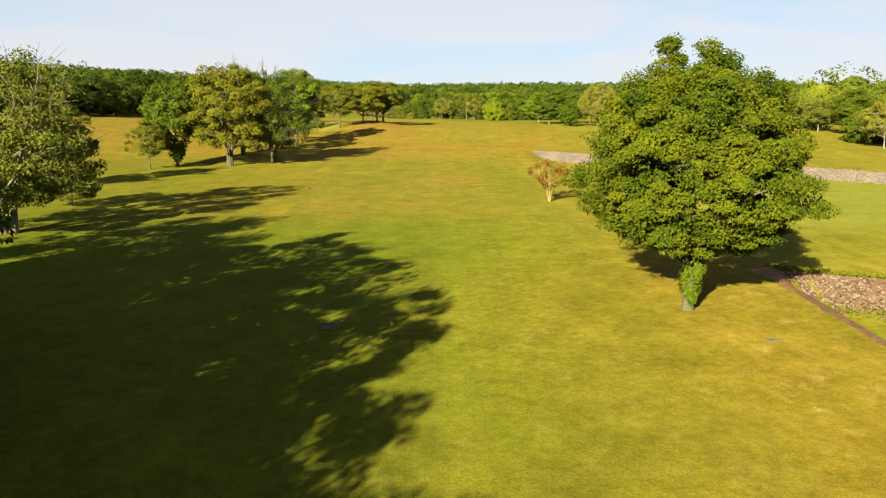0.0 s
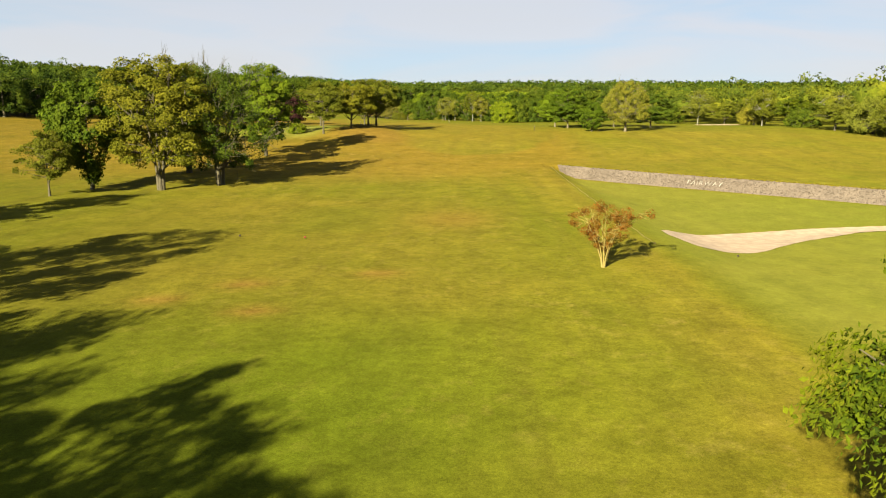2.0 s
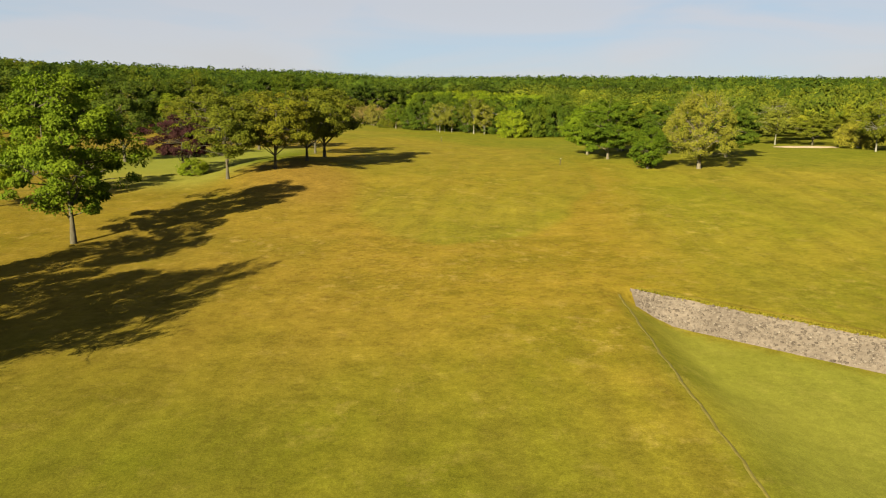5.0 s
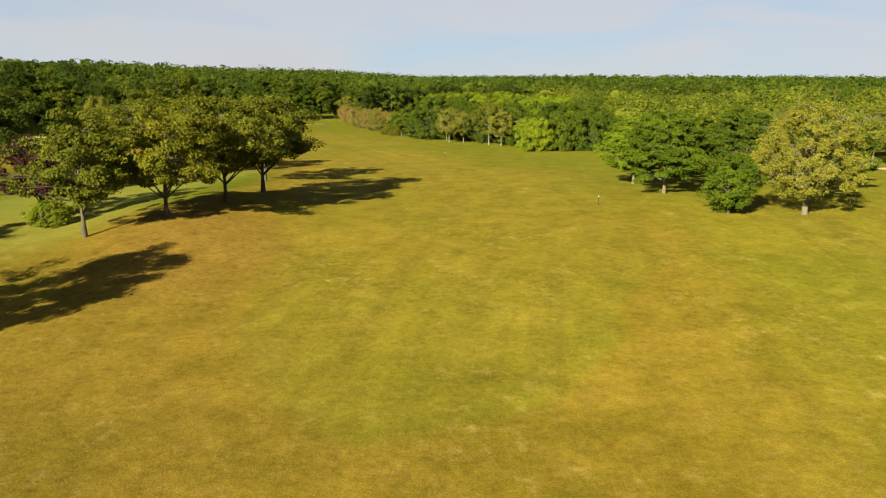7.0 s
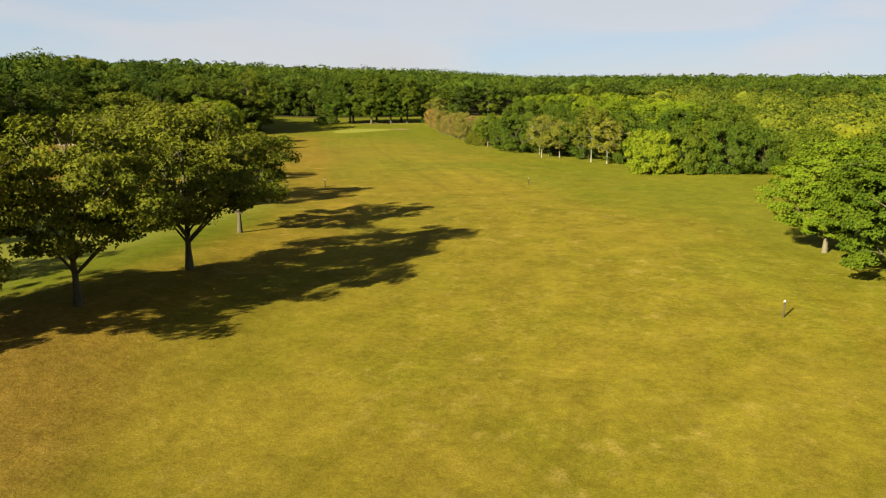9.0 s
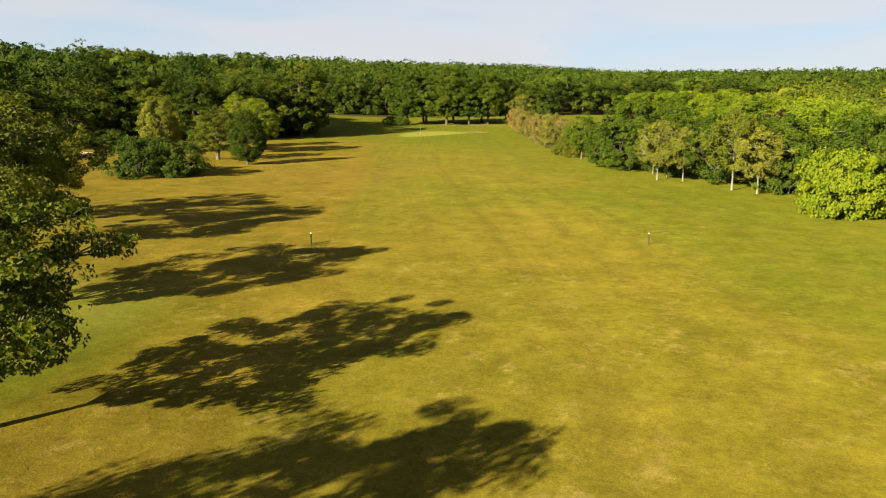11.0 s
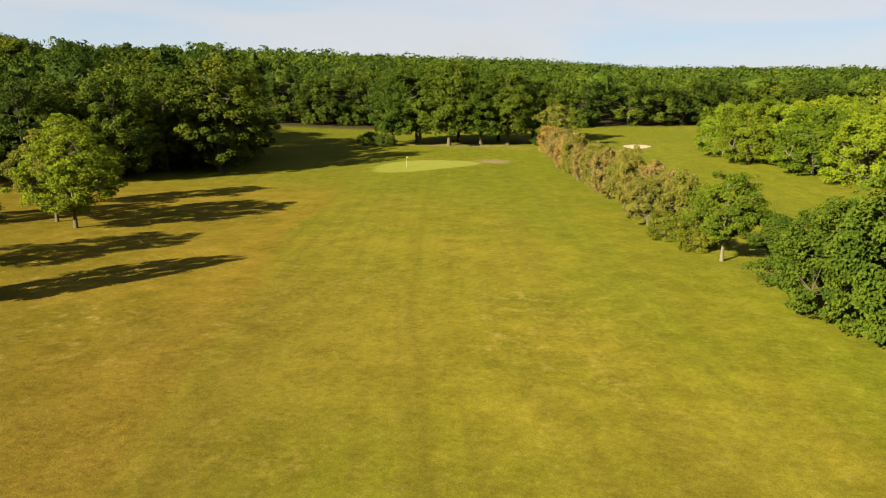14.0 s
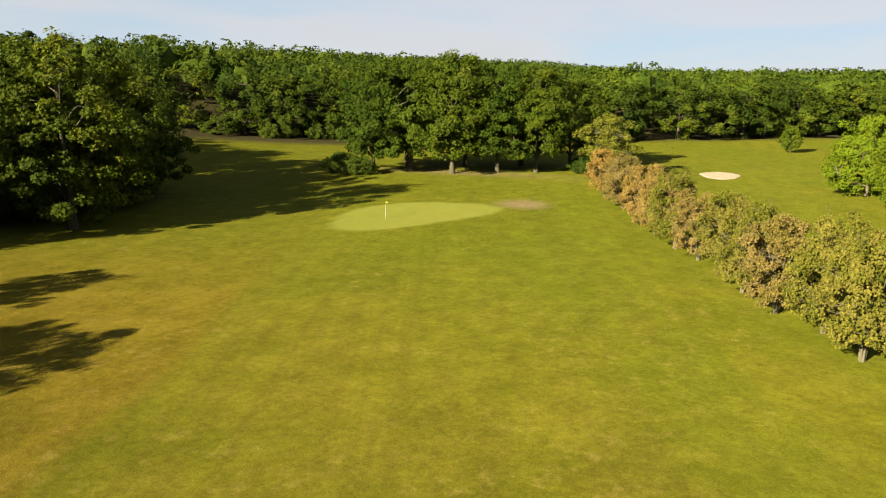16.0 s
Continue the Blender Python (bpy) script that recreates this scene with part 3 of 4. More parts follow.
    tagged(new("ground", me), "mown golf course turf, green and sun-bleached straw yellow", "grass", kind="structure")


build_ground()

# ---- trees of the park ----
HORNBEAM = tree_meshes(11, 12.4, 5.9, 3.0, "egg", 920, 180000, 0.165, 0.68, 0.52, 0.25, 1, 0.0, 0.42, 0, 9, 0.6, 0.10, True, 0.55,
                       ((-1.5, 0.2, 10.3, 13.2, 0.8), (0.2, -0.3, 10.3, 12.9, 0.8), (1.3, 0.3, 10.2, 12.6, 0.9), (-3.2, 0.0, 8.8, 11.5, 0.9)))
tree("hornbeam", HORNBEAM, BARK, LEAF_HORNBEAM, foot(12.3, 38.2, 0) @ Matrix.Diagonal((0.97, 0.82, 1, 1)), "broad bright green hornbeam with an ivy-clad trunk on dry grass", "tree")

PARK = [tree_meshes(21 + k, 11.0, 5.4, 3.3, "oval" if k != 1 else "dome", 210, 27000, 0.205, 0.88, 0.5, 0.22, 1, 0.0, 0.40, 24, 18, 0.7, 0.24) for k in range(3)]
ASH = [tree_meshes(31 + k, 14.5, 5.6, 2.6, "oval", 220, 34000, 0.22, 0.92, 0.55, 0.22, 1, 0.0, 0.35, 8, 16, 0.6, 0.24) for k in range(2)]
MULTI = [tree_meshes(41 + k, 14.5, 5.6, 2.4, "dome", 230, 38000, 0.205, 0.95, 0.5, 0.26, 4, 0.0, 0.35, 40, 18, 0.6, 0.2) for k in range(2)]
TWIGGY = [tree_meshes(51 + k, 14.0, 6.8, 2.0, "dome", 320, 40000 - 16000 * k, 0.19, 0.85, 0.6, 0.40, 3, 0.0, 0.35, 200 + 420 * k, 26, 0.7, 0.2, fan=0.5, reach=1.25) for k in range(2)]
ROUND = [tree_meshes(61 + k, 7.0, 3.0, 0.5, "vase" if k == 0 else "egg", 240, 20000, 0.17, 0.5, 0.7, 0.14, 1, 0.0, 0.45, 0, 8, 0.5, 0.10) for k in range(2)]
YEW = tree_meshes(71, 10.8, 3.6, 0.7, "oval", 300, 30000, 0.19, 0.55, 1.0, 0.22, 1, 0.0, 0.62, 0, 8, 0.6, 0.06)
BIRCH = [tree_meshes(81 + k, 9.6, 2.9, 2.4, "oval", 170, 13000, 0.18, 0.62, 0.9, 0.10, 1, 0.15, 0.30, 14, 12, 0.7, 0.2) for k in range(2)]
SHRUB = [tree_meshes(91 + k, 6.4, 2.7, 1.0, "dome", 190, 17000, 0.14, 0.48, 0.8, 0.11, 4, 0.2, 0.40, 120, 14, 0.7, 0.28, fan=0.45) for k in range(3)]
BUSH = [tree_meshes(101 + k, 5.5, 4.6, 0.1, "dome", 210, 13000, 0.25, 0.68, 0.7, 0.12, 3, 0.0, 0.58, 0, 6, 0.6, 0.12) for k in range(2)]
OAK = [tree_meshes(111 + k, 20.5, 7.6, 1.2 if k < 2 else 2.9, "dome", 290, 28000, 0.36, 1.25, 0.6, 0.42, 1, 0.0, 0.48, 3, 16, 0.6, 0.18, ends=45) for k in range(4)]
LOW = tree_meshes(118, 11.0, 5.2, 0.5, "dome", 190, 21000, 0.265, 1.0, 0.6, 0.22, 1, 0.0, 0.45, 3, 12, 0.6, 0.2, ends=60)
OAK_FAR = [tree_meshes(121 + k, 20.0, 7.4, 0.9, "dome" if k == 1 else "round", 120, 9000, 0.50, 1.45, 0.75, 0.40, 1, 0.0, 0.6, 0, 4, 0.6, 0.22, ends=20) for k in range(3)]
OPEN = tree_meshes(141, 12.0, 5.8, 1.9, "oval", 330, 30000, 0.165, 0.62, 0.9, 0.26, 1, 0.0, 0.30, 90, 46, 0.7, 0.16, reach=1.2)
LIME = [tree_meshes(151 + k, 10.6, 5.2, 1.9, "dome" if k else "oval", 270, 40000, 0.195, 0.82, 0.42, 0.2, 1, 0.0, 0.45, 0, 10, 0.5, 0.16, ends=50) for k in range(2)]
made = {}


def grow(name, key, meshes, nominal, bark, leafmat, x, y, h, r, label, category="tree", group="", turn=None):
    """Sets a tree of a kind at (x, y) with its height and crown radius, on meshes shared by its kind."""
    turn = (x * 37.7 + y * 91.3) % 360 if turn is None else turn
    m = foot(x, y, turn, r / nominal[1], h / nominal[0])
    if key in made:
        k = made[key].scale
        return tagged(copy_thing(made[key], m @ Matrix.Diagonal((1 / k.x, 1 / k.y, 1 / k.z, 1))), label, category, group)
    own = tuple(me.copy() if me.materials else me for me in meshes)
    for me in own:
        me.materials.clear()
    made[key] = tree(name, own, bark, leafmat, m, label, category, group)
    return made[key]


# the group beside the tee
grow("willow", "willow", TWIGGY[0], (14, 6.8), BARK_PALE, LEAF_OLIVE, -33.2, 59.4, 14.6, 6.9, "wide old willow with bare pale twigs through its thin crown")
grow("sapling", "sapling", SHRUB[0], (6.4, 2.9), BARK, LEAF_OLIVE, -35.4, 74.3, 4.4, 2.5, "low twiggy shrub beside the willow", "shrub")
grow("ash_tree", "lft", ASH[1], (14.5, 5.6), BARK, LEAF_PARK, -45.5, 90.0, 12.0, 4.4, "leafy tree beside the tee, casting a long shadow")
grow("young_tree", "young", PARK[0], (11, 5.4), BARK, LEAF_PARK, -42.2, 113.5, 7.2, 2.9, "thin young tree with a loose crown on mown grass")
grow("hornbeam_young", "d", ROUND[0], (7, 3), BARK, LEAF_LIME, -40.2, 119.5, 12.8, 4.5, "dense egg-shaped green tree, tapering to a short trunk")
grow("maple", "e", MULTI[0], (14.5, 5.6), BARK, LEAF_PARK, -32.0, 118.8, 15.9, 6.2, "tall many-stemmed tree with a spreading olive-green crown")
grow("maple", "e2", MULTI[1], (14.5, 5.6), BARK, LEAF_PARK, -34.4, 136.0, 15.4, 5.2, "many-stemmed tree standing close behind its neighbours")
grow("maple", "f", TWIGGY[1], (14, 6.8), BARK, LEAF_OAK, -26.4, 122.8, 14.4, 5.4, "half-bare tree with many dead pale branches on one side")
grow("ash_tree", "g", ASH[0], (14.5, 5.6), BARK, LEAF_BRIGHT, -29.4, 159.9, 15.6, 5.6, "tall fresh green ash tree standing alone in the rough")
grow("purple_plum", "h", PARK[1], (11, 5.4), BARK, LEAF_PURPLE, -34.2, 203.0, 8.6, 4.4, "dark purple-leaved plum tree behind a row of trees")
grow("low_bush", "lb", BUSH[0], (5.5, 4.6), BARK, LEAF_BRIGHT, -31.8, 200.0, 2.4, 2.0, "low bright green bush at the foot of a mound", "bush")
grow("dark_maple", "dk", PARK[2], (11, 5.4), BARK, LEAF_DARK, -48.9, 218.3, 12.5, 5.6, "dark-leaved round tree at the edge of the rough")
grow("bright_tree", "bt", ASH[1], (14.5, 5.6), BARK, LEAF_BRIGHT, -46.0, 176.0, 12.0, 5.0, "fresh green tree in the rough behind the others")
# the row on the mound, and on past it
for k, (x, y, h, r) in enumerate([(-25.0, 193.0, 10.8, 4.7), (-19.8, 197.6, 10.3, 4.8), (-17.0, 205.5, 10.2, 4.8), (-16.2, 216.0, 10.8, 5.4), (-20.8, 233.5, 9.8, 4.6),
                                  (-34.0, 246.0, 11.5, 5.6), (-49.5, 262.5, 12.8, 6.6), (-58.0, 275.0, 11.0, 5.4)]):
    grow("field_maple", f"row{k % 3}", PARK[k % 3], (11, 5.4), BARK, LEAF_PARK if k < 3 else LEAF_PARK, x, y, h, r, "round-headed field maple of a row, on a grassy mound", "tree", "row of maples")
# trees of the first tee, behind the flight's start
for k, (x, y, h, r) in enumerate([(-24.0, 24.2, 16.0, 6.6), (-17.2, 9.6, 16.0, 5.2), (-20.0, 18.8, 15.8, 5.8), (-16.8, 0.4, 14.0, 6.0), (-17.2, -8.0, 14.0, 6.0), (-30.0, 6.0, 15.0, 7.0), (-33.7, 34.5, 16.0, 6.6), (-32.0, -8.0, 14.5, 7.0),
                                  (-34.0, 17.0, 14.5, 7.0), (-26.0, -22.0, 14.0, 6.6), (-41.0, 4.0, 14.0, 7.0), (-26.0, 13.0, 14.5, 6.8), (-24.0, -2.0, 14.5, 6.8), (-31.0, 25.0, 16.0, 6.8), (-22.0, 7.0, 14.0, 6.4)]):
    grow("tee_tree", f"tee{k % 2}", OAK[k % 2], (20.5, 7.6), BARK, LEAF_OAK, x, y, h, r, "leafy tree of the dense group beside the first tee", "tree", "trees beside the tee")
# the group on the right of the crest
grow("olive_tree", "ol", OPEN, (12.0, 5.8), BARK_PALE, LEAF_OLIVE, 41.0, 211.0, 12.0, 5.6, "pale yellowish tree, its stems showing through")
grow("small_lime", "sl", ROUND[1], (7, 3), BARK, LEAF_LIME, 33.3, 210.8, 6.7, 2.9, "small dense rounded tree, leafy to the ground")
grow("lime_tree", "yl", LIME[0], (10.6, 5.2), BARK_PALE, LEAF_BRIGHT, 28.2, 235.4, 9.4, 4.6, "yellow-green lime tree at the fairway's edge")
grow("lime_tree", "g2", LIME[1], (10.6, 5.2), BARK_PALE, LEAF_LIME, 30.0, 225.3, 10.4, 4.8, "full green lime tree at the fairway's edge")
for x, y, h, r in ((44.5, 241, 10, 5.4), (37.0, 247.0, 10.0, 5.0), (52.0, 232.0, 9.5, 4.8)):
    grow("lime_tree", "g3", LIME[1], (10.6, 5.2), BARK, LEAF_OAK, x, y, h, r, "dark green tree behind the limes", "tree", "trees on the crest")
# the red bush near the bunker
RUSTY = tree_meshes(131, 4.2, 2.0, 1.1, "vase", 110, 6000, 0.125, 0.30, 0.8, 0.065, 12, 0.0, 0.42, 60, 30, 0.7, 0.24, True, fan=0.62)
tree("photinia_bush", RUSTY, BARK_YELLOW, LEAF_RED, foot(10.65, 78.2, 20), "rust-red bush with yellow bare stems fanning from its foot", "bush")

# ---- the belt of hedge trees on the right ----
grow("round_shrub", "rs", BUSH[1], (5.5, 4.6), BARK, LEAF_BRIGHT, 19.6, 305.5, 7.8, 4.3, "big rounded bright green shrub, leafy to the ground", "shrub")
for x, y, h, r in ((25.5, 307.5, 8.5, 4.4), (32.0, 308.0, 8.2, 4.6), (38.0, 309.0, 7.5, 4.4), (16.5, 325.0, 6.5, 3.8), (45.0, 306.0, 8.0, 4.8)):
    grow("hedge_shrub", "hs", BUSH[0], (5.5, 4.6), BARK, LEAF_OAK, x, y, h, r, "dense dark green hedge shrub", "shrub", "hedge shrubs")
for k, (x, y, h, r) in enumerate([(-0.6, 335.4, 9.2, 2.9), (0.8, 338.5, 8.6, 2.5), (3.1, 335.3, 8.2, 2.6), (9.6, 326.3, 11.2, 3.9), (12.6, 323.2, 9.0, 3.2), (-1.6, 344.0, 7.5, 2.8)]):
    grow("birch", f"bi{k % 2}", BIRCH[k % 2], (9.6, 2.9), BARK_BIRCH, LEAF_OLIVE if k % 2 == 0 else LEAF_PARK, x, y, h, r, "slender birch with a white trunk at the edge of a hedge", "tree", "birches")
for x, y, h, r in ((-9.5, 356.0, 9.0, 4.0), (-5.8, 350.8, 12.4, 5.2), (1.5, 345.5, 11.5, 4.6), (8.0, 336.0, 10.5, 4.4), (16.0, 331.0, 10.5, 4.6), (24.0, 318.0, 11.0, 5.0), (-1.0, 360.0, 12.0, 5.0), (-11.6, 366.0, 6.4, 3.6), (34.0, 320.0, 12.0, 5.5)):
    grow("hedge_tree", "ht", LOW, (11, 5.2), BARK, LEAF_OAK, x, y, h, r, "full dark green tree standing in the hedge", "tree", "hedge trees")
grow("small_maple", "sm", PARK[0], (11, 5.4), BARK_PALE, LEAF_LIME, -17.0, 374.4, 8.8, 3.9, "neat round-headed maple with a straight pale trunk")
for k, (x, y, h, r) in enumerate([(-19.5, 379.5, 5.6, 2.8), (-22.5, 384.5, 5.2, 2.6), (-21.0, 390.0, 6.4, 2.9), (-25.0, 391.5, 5.6, 2.6), (-25.0, 397.5, 6.6, 2.9), (-28.0, 404.5, 7.2, 2.9), (-29.5, 410.0, 7.4, 3.0), (-32.2, 414.1, 6.8, 2.7),
                                  (-34.3, 419.8, 7.0, 2.5), (-35.3, 426.4, 7.3, 3.2), (-37.8, 431.5, 6.8, 2.8), (-40.1, 436.8, 8.0, 3.3), (-42.5, 444.0, 7.0, 3.0), (-44.8, 452.0, 7.0, 3.0), (-47.7, 460.5, 7.2, 3.3), (-51.1, 468.5, 6.8, 3.0)]):
    if k < 2:
        grow("hedge_bush", "hb", BUSH[1], (5.5, 4.6), BARK, LEAF_PARK, x, y, 3.4, 2.3, "low round green bush at the hedge's start, leafy to the ground", "bush", "hedge along the fairway")
        continue
    mat, tag = (LEAF_HEDGE, "o") if k in (0, 1, 2, 3, 5, 6, 8, 9, 11) else (LEAF_PINK, "p")
    grow("tamarisk", f"ta{tag}{k % 3}", SHRUB[k % 3], (6.4, 2.9), BARK_PALE, mat, x, y, h * (1.14 if k < 9 else 1.04), r * (1.08 if k < 9 else 0.95), "ragged hedge shrub with pinkish-brown tops and pale stems" if tag == "p" else "ragged olive-green hedge shrub with pale stems", "shrub", "hedge along the fairway")
grow("thin_tree", "th", BIRCH[0], (9.6, 2.9), BARK, LEAF_OLIVE, -53.1, 488.0, 10.8, 4.2, "thin-leaved grey-green tree at the hedge's end")
# the neighbouring hole
for k, (x, y, h, r) in enumerate([(-14.7, 480, 12.2, 5.2), (-10.0, 470.5, 13.0, 5.4), (-3.8, 472, 12.8, 5.8), (0.8, 458, 13.6, 6.2), (7.0, 446, 13.0, 5.6), (10.0, 462, 13.5, 6.0), (3.0, 486, 13.0, 6.0), (-6.0, 488.0, 13.0, 5.6), (14.0, 428.0, 12.5, 5.5), (22.0, 440.0, 13.0, 6.0)]):
    grow("lime_tree", f"nb{k % 2}", LOW, (11, 5.2), BARK_PALE, LEAF_BRIGHT if k % 2 == 0 else LEAF_LIME, x, y, h, r, "full bright green lime tree beside the second fairway", "tree", "limes of the second hole")
grow("small_lime", "sl", ROUND[1], (7, 3), BARK, LEAF_LIME, -18.1, 553.0, 6.6, 2.5, "small dense rounded tree alone on the grass")
grow("purple_plum", "h", PARK[1], (11, 5.4), BARK, LEAF_PURPLE, 24.0, 402.0, 10.5, 4.5, "dark purple-leaved tree among green ones")

# ---- the copse on the left of the last stretch ----
grow("yew", "yew", YEW, (10.8, 3.6), BARK, LEAF_YEW, -71.2, 337.0, 10.2, 3.3, "dense dark upright yew on a short red-brown trunk")
grow("whitebeam", "wb", MULTI[0], (14.5, 5.6), BARK_PALE, LEAF_PARK, -82.5, 345.0, 10.2, 4.8, "grey-green tree with a pale leaning trunk")
grow("ash_tree", "ga", ASH[1], (14.5, 5.6), BARK, LEAF_BRIGHT, -86.0, 366.0, 11.8, 5.0, "yellow-green tree with a dead top at the edge of the rough")
grow("ash_tree", "gb", ASH[0], (14.5, 5.6), BARK, LEAF_OLIVE, -91.0, 368.5, 11.4, 4.4, "olive tree with bare twigs in the rough")
grow("ash_tree", "ga", ASH[1], (14.5, 5.6), BARK, LEAF_BRIGHT, -99.0, 380.0, 12.5, 4.6, "yellow-green tree close to the edge of the wood")
grow("cypress", "cy", YEW, (10.8, 3.6), BARK, LEAF_OLIVE, -104.0, 357.0, 12.5, 4.6, "pale green feathery upright tree")
for x, y, h, r in ((-74.5, 312.0, 6.2, 4.6), (-70.0, 315.5, 5.4, 4.2), (-77.0, 318.5, 5.8, 4.4)):
    grow("laurel", "la", BUSH[0], (5.5, 4.6), BARK, LEAF_DARK, x, y, h, r, "wide dark green laurel bush with glossy leaves", "bush", "laurels")
grow("laurel", "la", BUSH[0], (5.5, 4.6), BARK, LEAF_DARK, -122.0, 362.0, 4.0, 5.0, "low dark bush in front of the wood", "bush", "laurels")

# ---- the oak wood ----
def wood_line(points, step, rows, depth, near, label, inward, h0=20.0, kind="oak", leafmat=None):
    """Oaks along a line, some rows deep."""
    rng = random.Random(len(points) * 7 + rows)
    for j in range(rows):
        for (x0, y0), (x1, y1) in zip(points, points[1:]):
            ln = math.hypot(x1 - x0, y1 - y0)
            for k in range(max(1, round(ln / step))):
                u = (k + 0.5 * (j % 2) + rng.uniform(-0.25, 0.25)) / max(1, round(ln / step))
                x = x0 + (x1 - x0) * u + inward[0] * depth * j + rng.uniform(-1.5, 1.5)
                y = y0 + (y1 - y0) * u + inward[1] * depth * j + rng.uniform(-1.5, 1.5)
                h, r, q = h0 * rng.uniform(0.86, 1.12), rng.uniform(6.2, 8.6), rng.randrange(2)
                if near and j == 0:
                    grow("oak", f"oak{q}", OAK[q], (20.5, 7.6), BARK, LEAF_WOOD, x, y, h, r, label, "tree", "oak wood")
                else:
                    grow(kind, f"{kind}f{(q + k) % 3}", OAK_FAR[(q + k) % 3], (20.0, 7.4), BARK, leafmat or LEAF_WOOD, x, y, h, r * (1.1 if h0 > 15 else 0.75), label, "tree", "oak wood" if kind == "oak" else "plantation")


wood_line([(-146, 386), (-126, 402), (-116, 420), (-112, 438), (-115, 449), (-136, 454), (-176, 459), (-220, 468)], 9.5, 2, 9.5, True, "large dark green oak at the edge of the wood", (-0.92, 0.2), 19.8)
for x, y, h, r in ((-121.0, 394.0, 17.0, 6.6), (-114.0, 406.5, 18.5, 6.6), (-105.0, 423.0, 22.5, 8.0)):
    grow("oak", "oak0", OAK[0], (20.5, 7.6), BARK, LEAF_WOOD, x, y, h, r, "large dark green oak at the edge of the wood", "tree", "oak wood")
wood_line([(-250, 262), (-190, 285), (-150, 300), (-140, 345), (-142, 386)], 12, 1, 11.0, False, "large dark green oak at the edge of the wood", (-0.9, 0.4), 16.6)
for k, (x, y, h, r) in enumerate([(-93.0, 481.5, 19.0, 6.4), (-87.0, 484.5, 20.5, 7.6), (-79.0, 483.5, 21.0, 7.2), (-71.8, 487.0, 18.6, 6.4), (-65.4, 489.2, 18.6, 5.8), (-91.0, 493.0, 19.5, 7.0), (-80.0, 495.0, 20.0, 7.0), (-70.0, 498.0, 19.5, 7.0), (-61.0, 499.0, 17.0, 6.0)]):
    grow("oak", f"oak{2 + k % 2}", OAK[2 + k % 2], (20.5, 7.6), BARK, LEAF_OAK, x, y, h, r, "large oak of the clump behind the green, bare-trunked below", "tree", "oak clump")
for k, (x, y) in enumerate([(-98, 479), (-94, 477.5), (-57, 492), (-100, 484), (-192, 505), (-168, 514), (-150, 521), (-139, 529), (-130, 537), (-120, 543), (-108, 550), (-97, 555), (-86, 558), (-72, 564), (-60, 568)]):
    grow("laurel", "la", BUSH[0], (5.5, 4.6), BARK, LEAF_DARK, x, y, 3.0 if k < 4 else 4.5 + (k % 3), 3.0 if k < 4 else 5.0, "low dark bush under the oaks", "bush", "laurels")
wood_line([(-195, 508), (-150, 526), (-128, 545), (-98, 560), (-58, 574), (-36, 590), (-12, 612), (30, 640), (90, 650), (160, 640)], 11.0, 1, 9.0, False, "tall oak of the wood behind the holes", (-0.2, 0.98), 17.6)
# trees past the second hole and along the far right edge
wood_line([(20, 345), (34, 385), (30, 420), (24, 470), (14, 520), (20, 560)], 10.5, 1, 10.0, False, "full green tree of the plantation", (0.98, 0.1), 12.0, "lime_tree", LEAF_BRIGHT)
for k, (x, y, h, r) in enumerate([(62, 301, 10, 5), (70, 283, 8.5, 4.6), (76, 271, 10.5, 5.2), (83, 268, 7, 4.4), (88, 258, 8, 4.2), (86, 247, 10.5, 5.0), (92, 240, 7.5, 4.6), (90, 231, 6.5, 4.2), (95, 224, 9.5, 5.0), (90, 214, 6.5, 4.4), (93, 203, 10, 5.2),
                                  (90, 191, 7.5, 4.6), (92, 178, 10.5, 5.2), (87, 163, 8.0, 4.8), (84, 151, 9.5, 5.0), (88, 138, 10.5, 5.2), (84, 124, 8.0, 4.6), (90, 108, 10.0, 5.2)]):
    if k % 3 == 0:
        grow("edge_tree", f"ed{k % 2}", PARK[k % 2], (11, 5.4), BARK, LEAF_PARK if k % 2 else LEAF_HORNBEAM, x, y, h, r, "leafy round tree along the far edge of the course", "tree", "trees along the far edge")
    elif k % 3 == 1:
        grow("edge_bush", f"eb{k % 2}", BUSH[k % 2], (5.5, 4.6), BARK, LEAF_OAK if k % 2 else LEAF_OLIVE, x, y, h * 0.8, r, "wide bush along the far edge of the course", "bush", "bushes along the far edge")
    else:
        grow("edge_birch", f"ei{k % 2}", BIRCH[k % 2], (9.6, 2.9), BARK_BIRCH, LEAF_PARK if k % 2 else LEAF_OLIVE, x, y, h, r * 0.8, "thin-leaved pale tree along the far edge of the course", "tree", "trees along the far edge")
# tall narrow poplars on the skyline
for x, y, h, r in ((196, 470, 21, 3.0), (206, 474, 20.5, 2.8), (158, 470, 18.5, 2.8)):
    grow("poplar", "pop", YEW, (10.8, 3.6), BARK, LEAF_OAK, x, y, h, r, "tall narrow dark poplar standing over the far wood", "tree", "poplars")


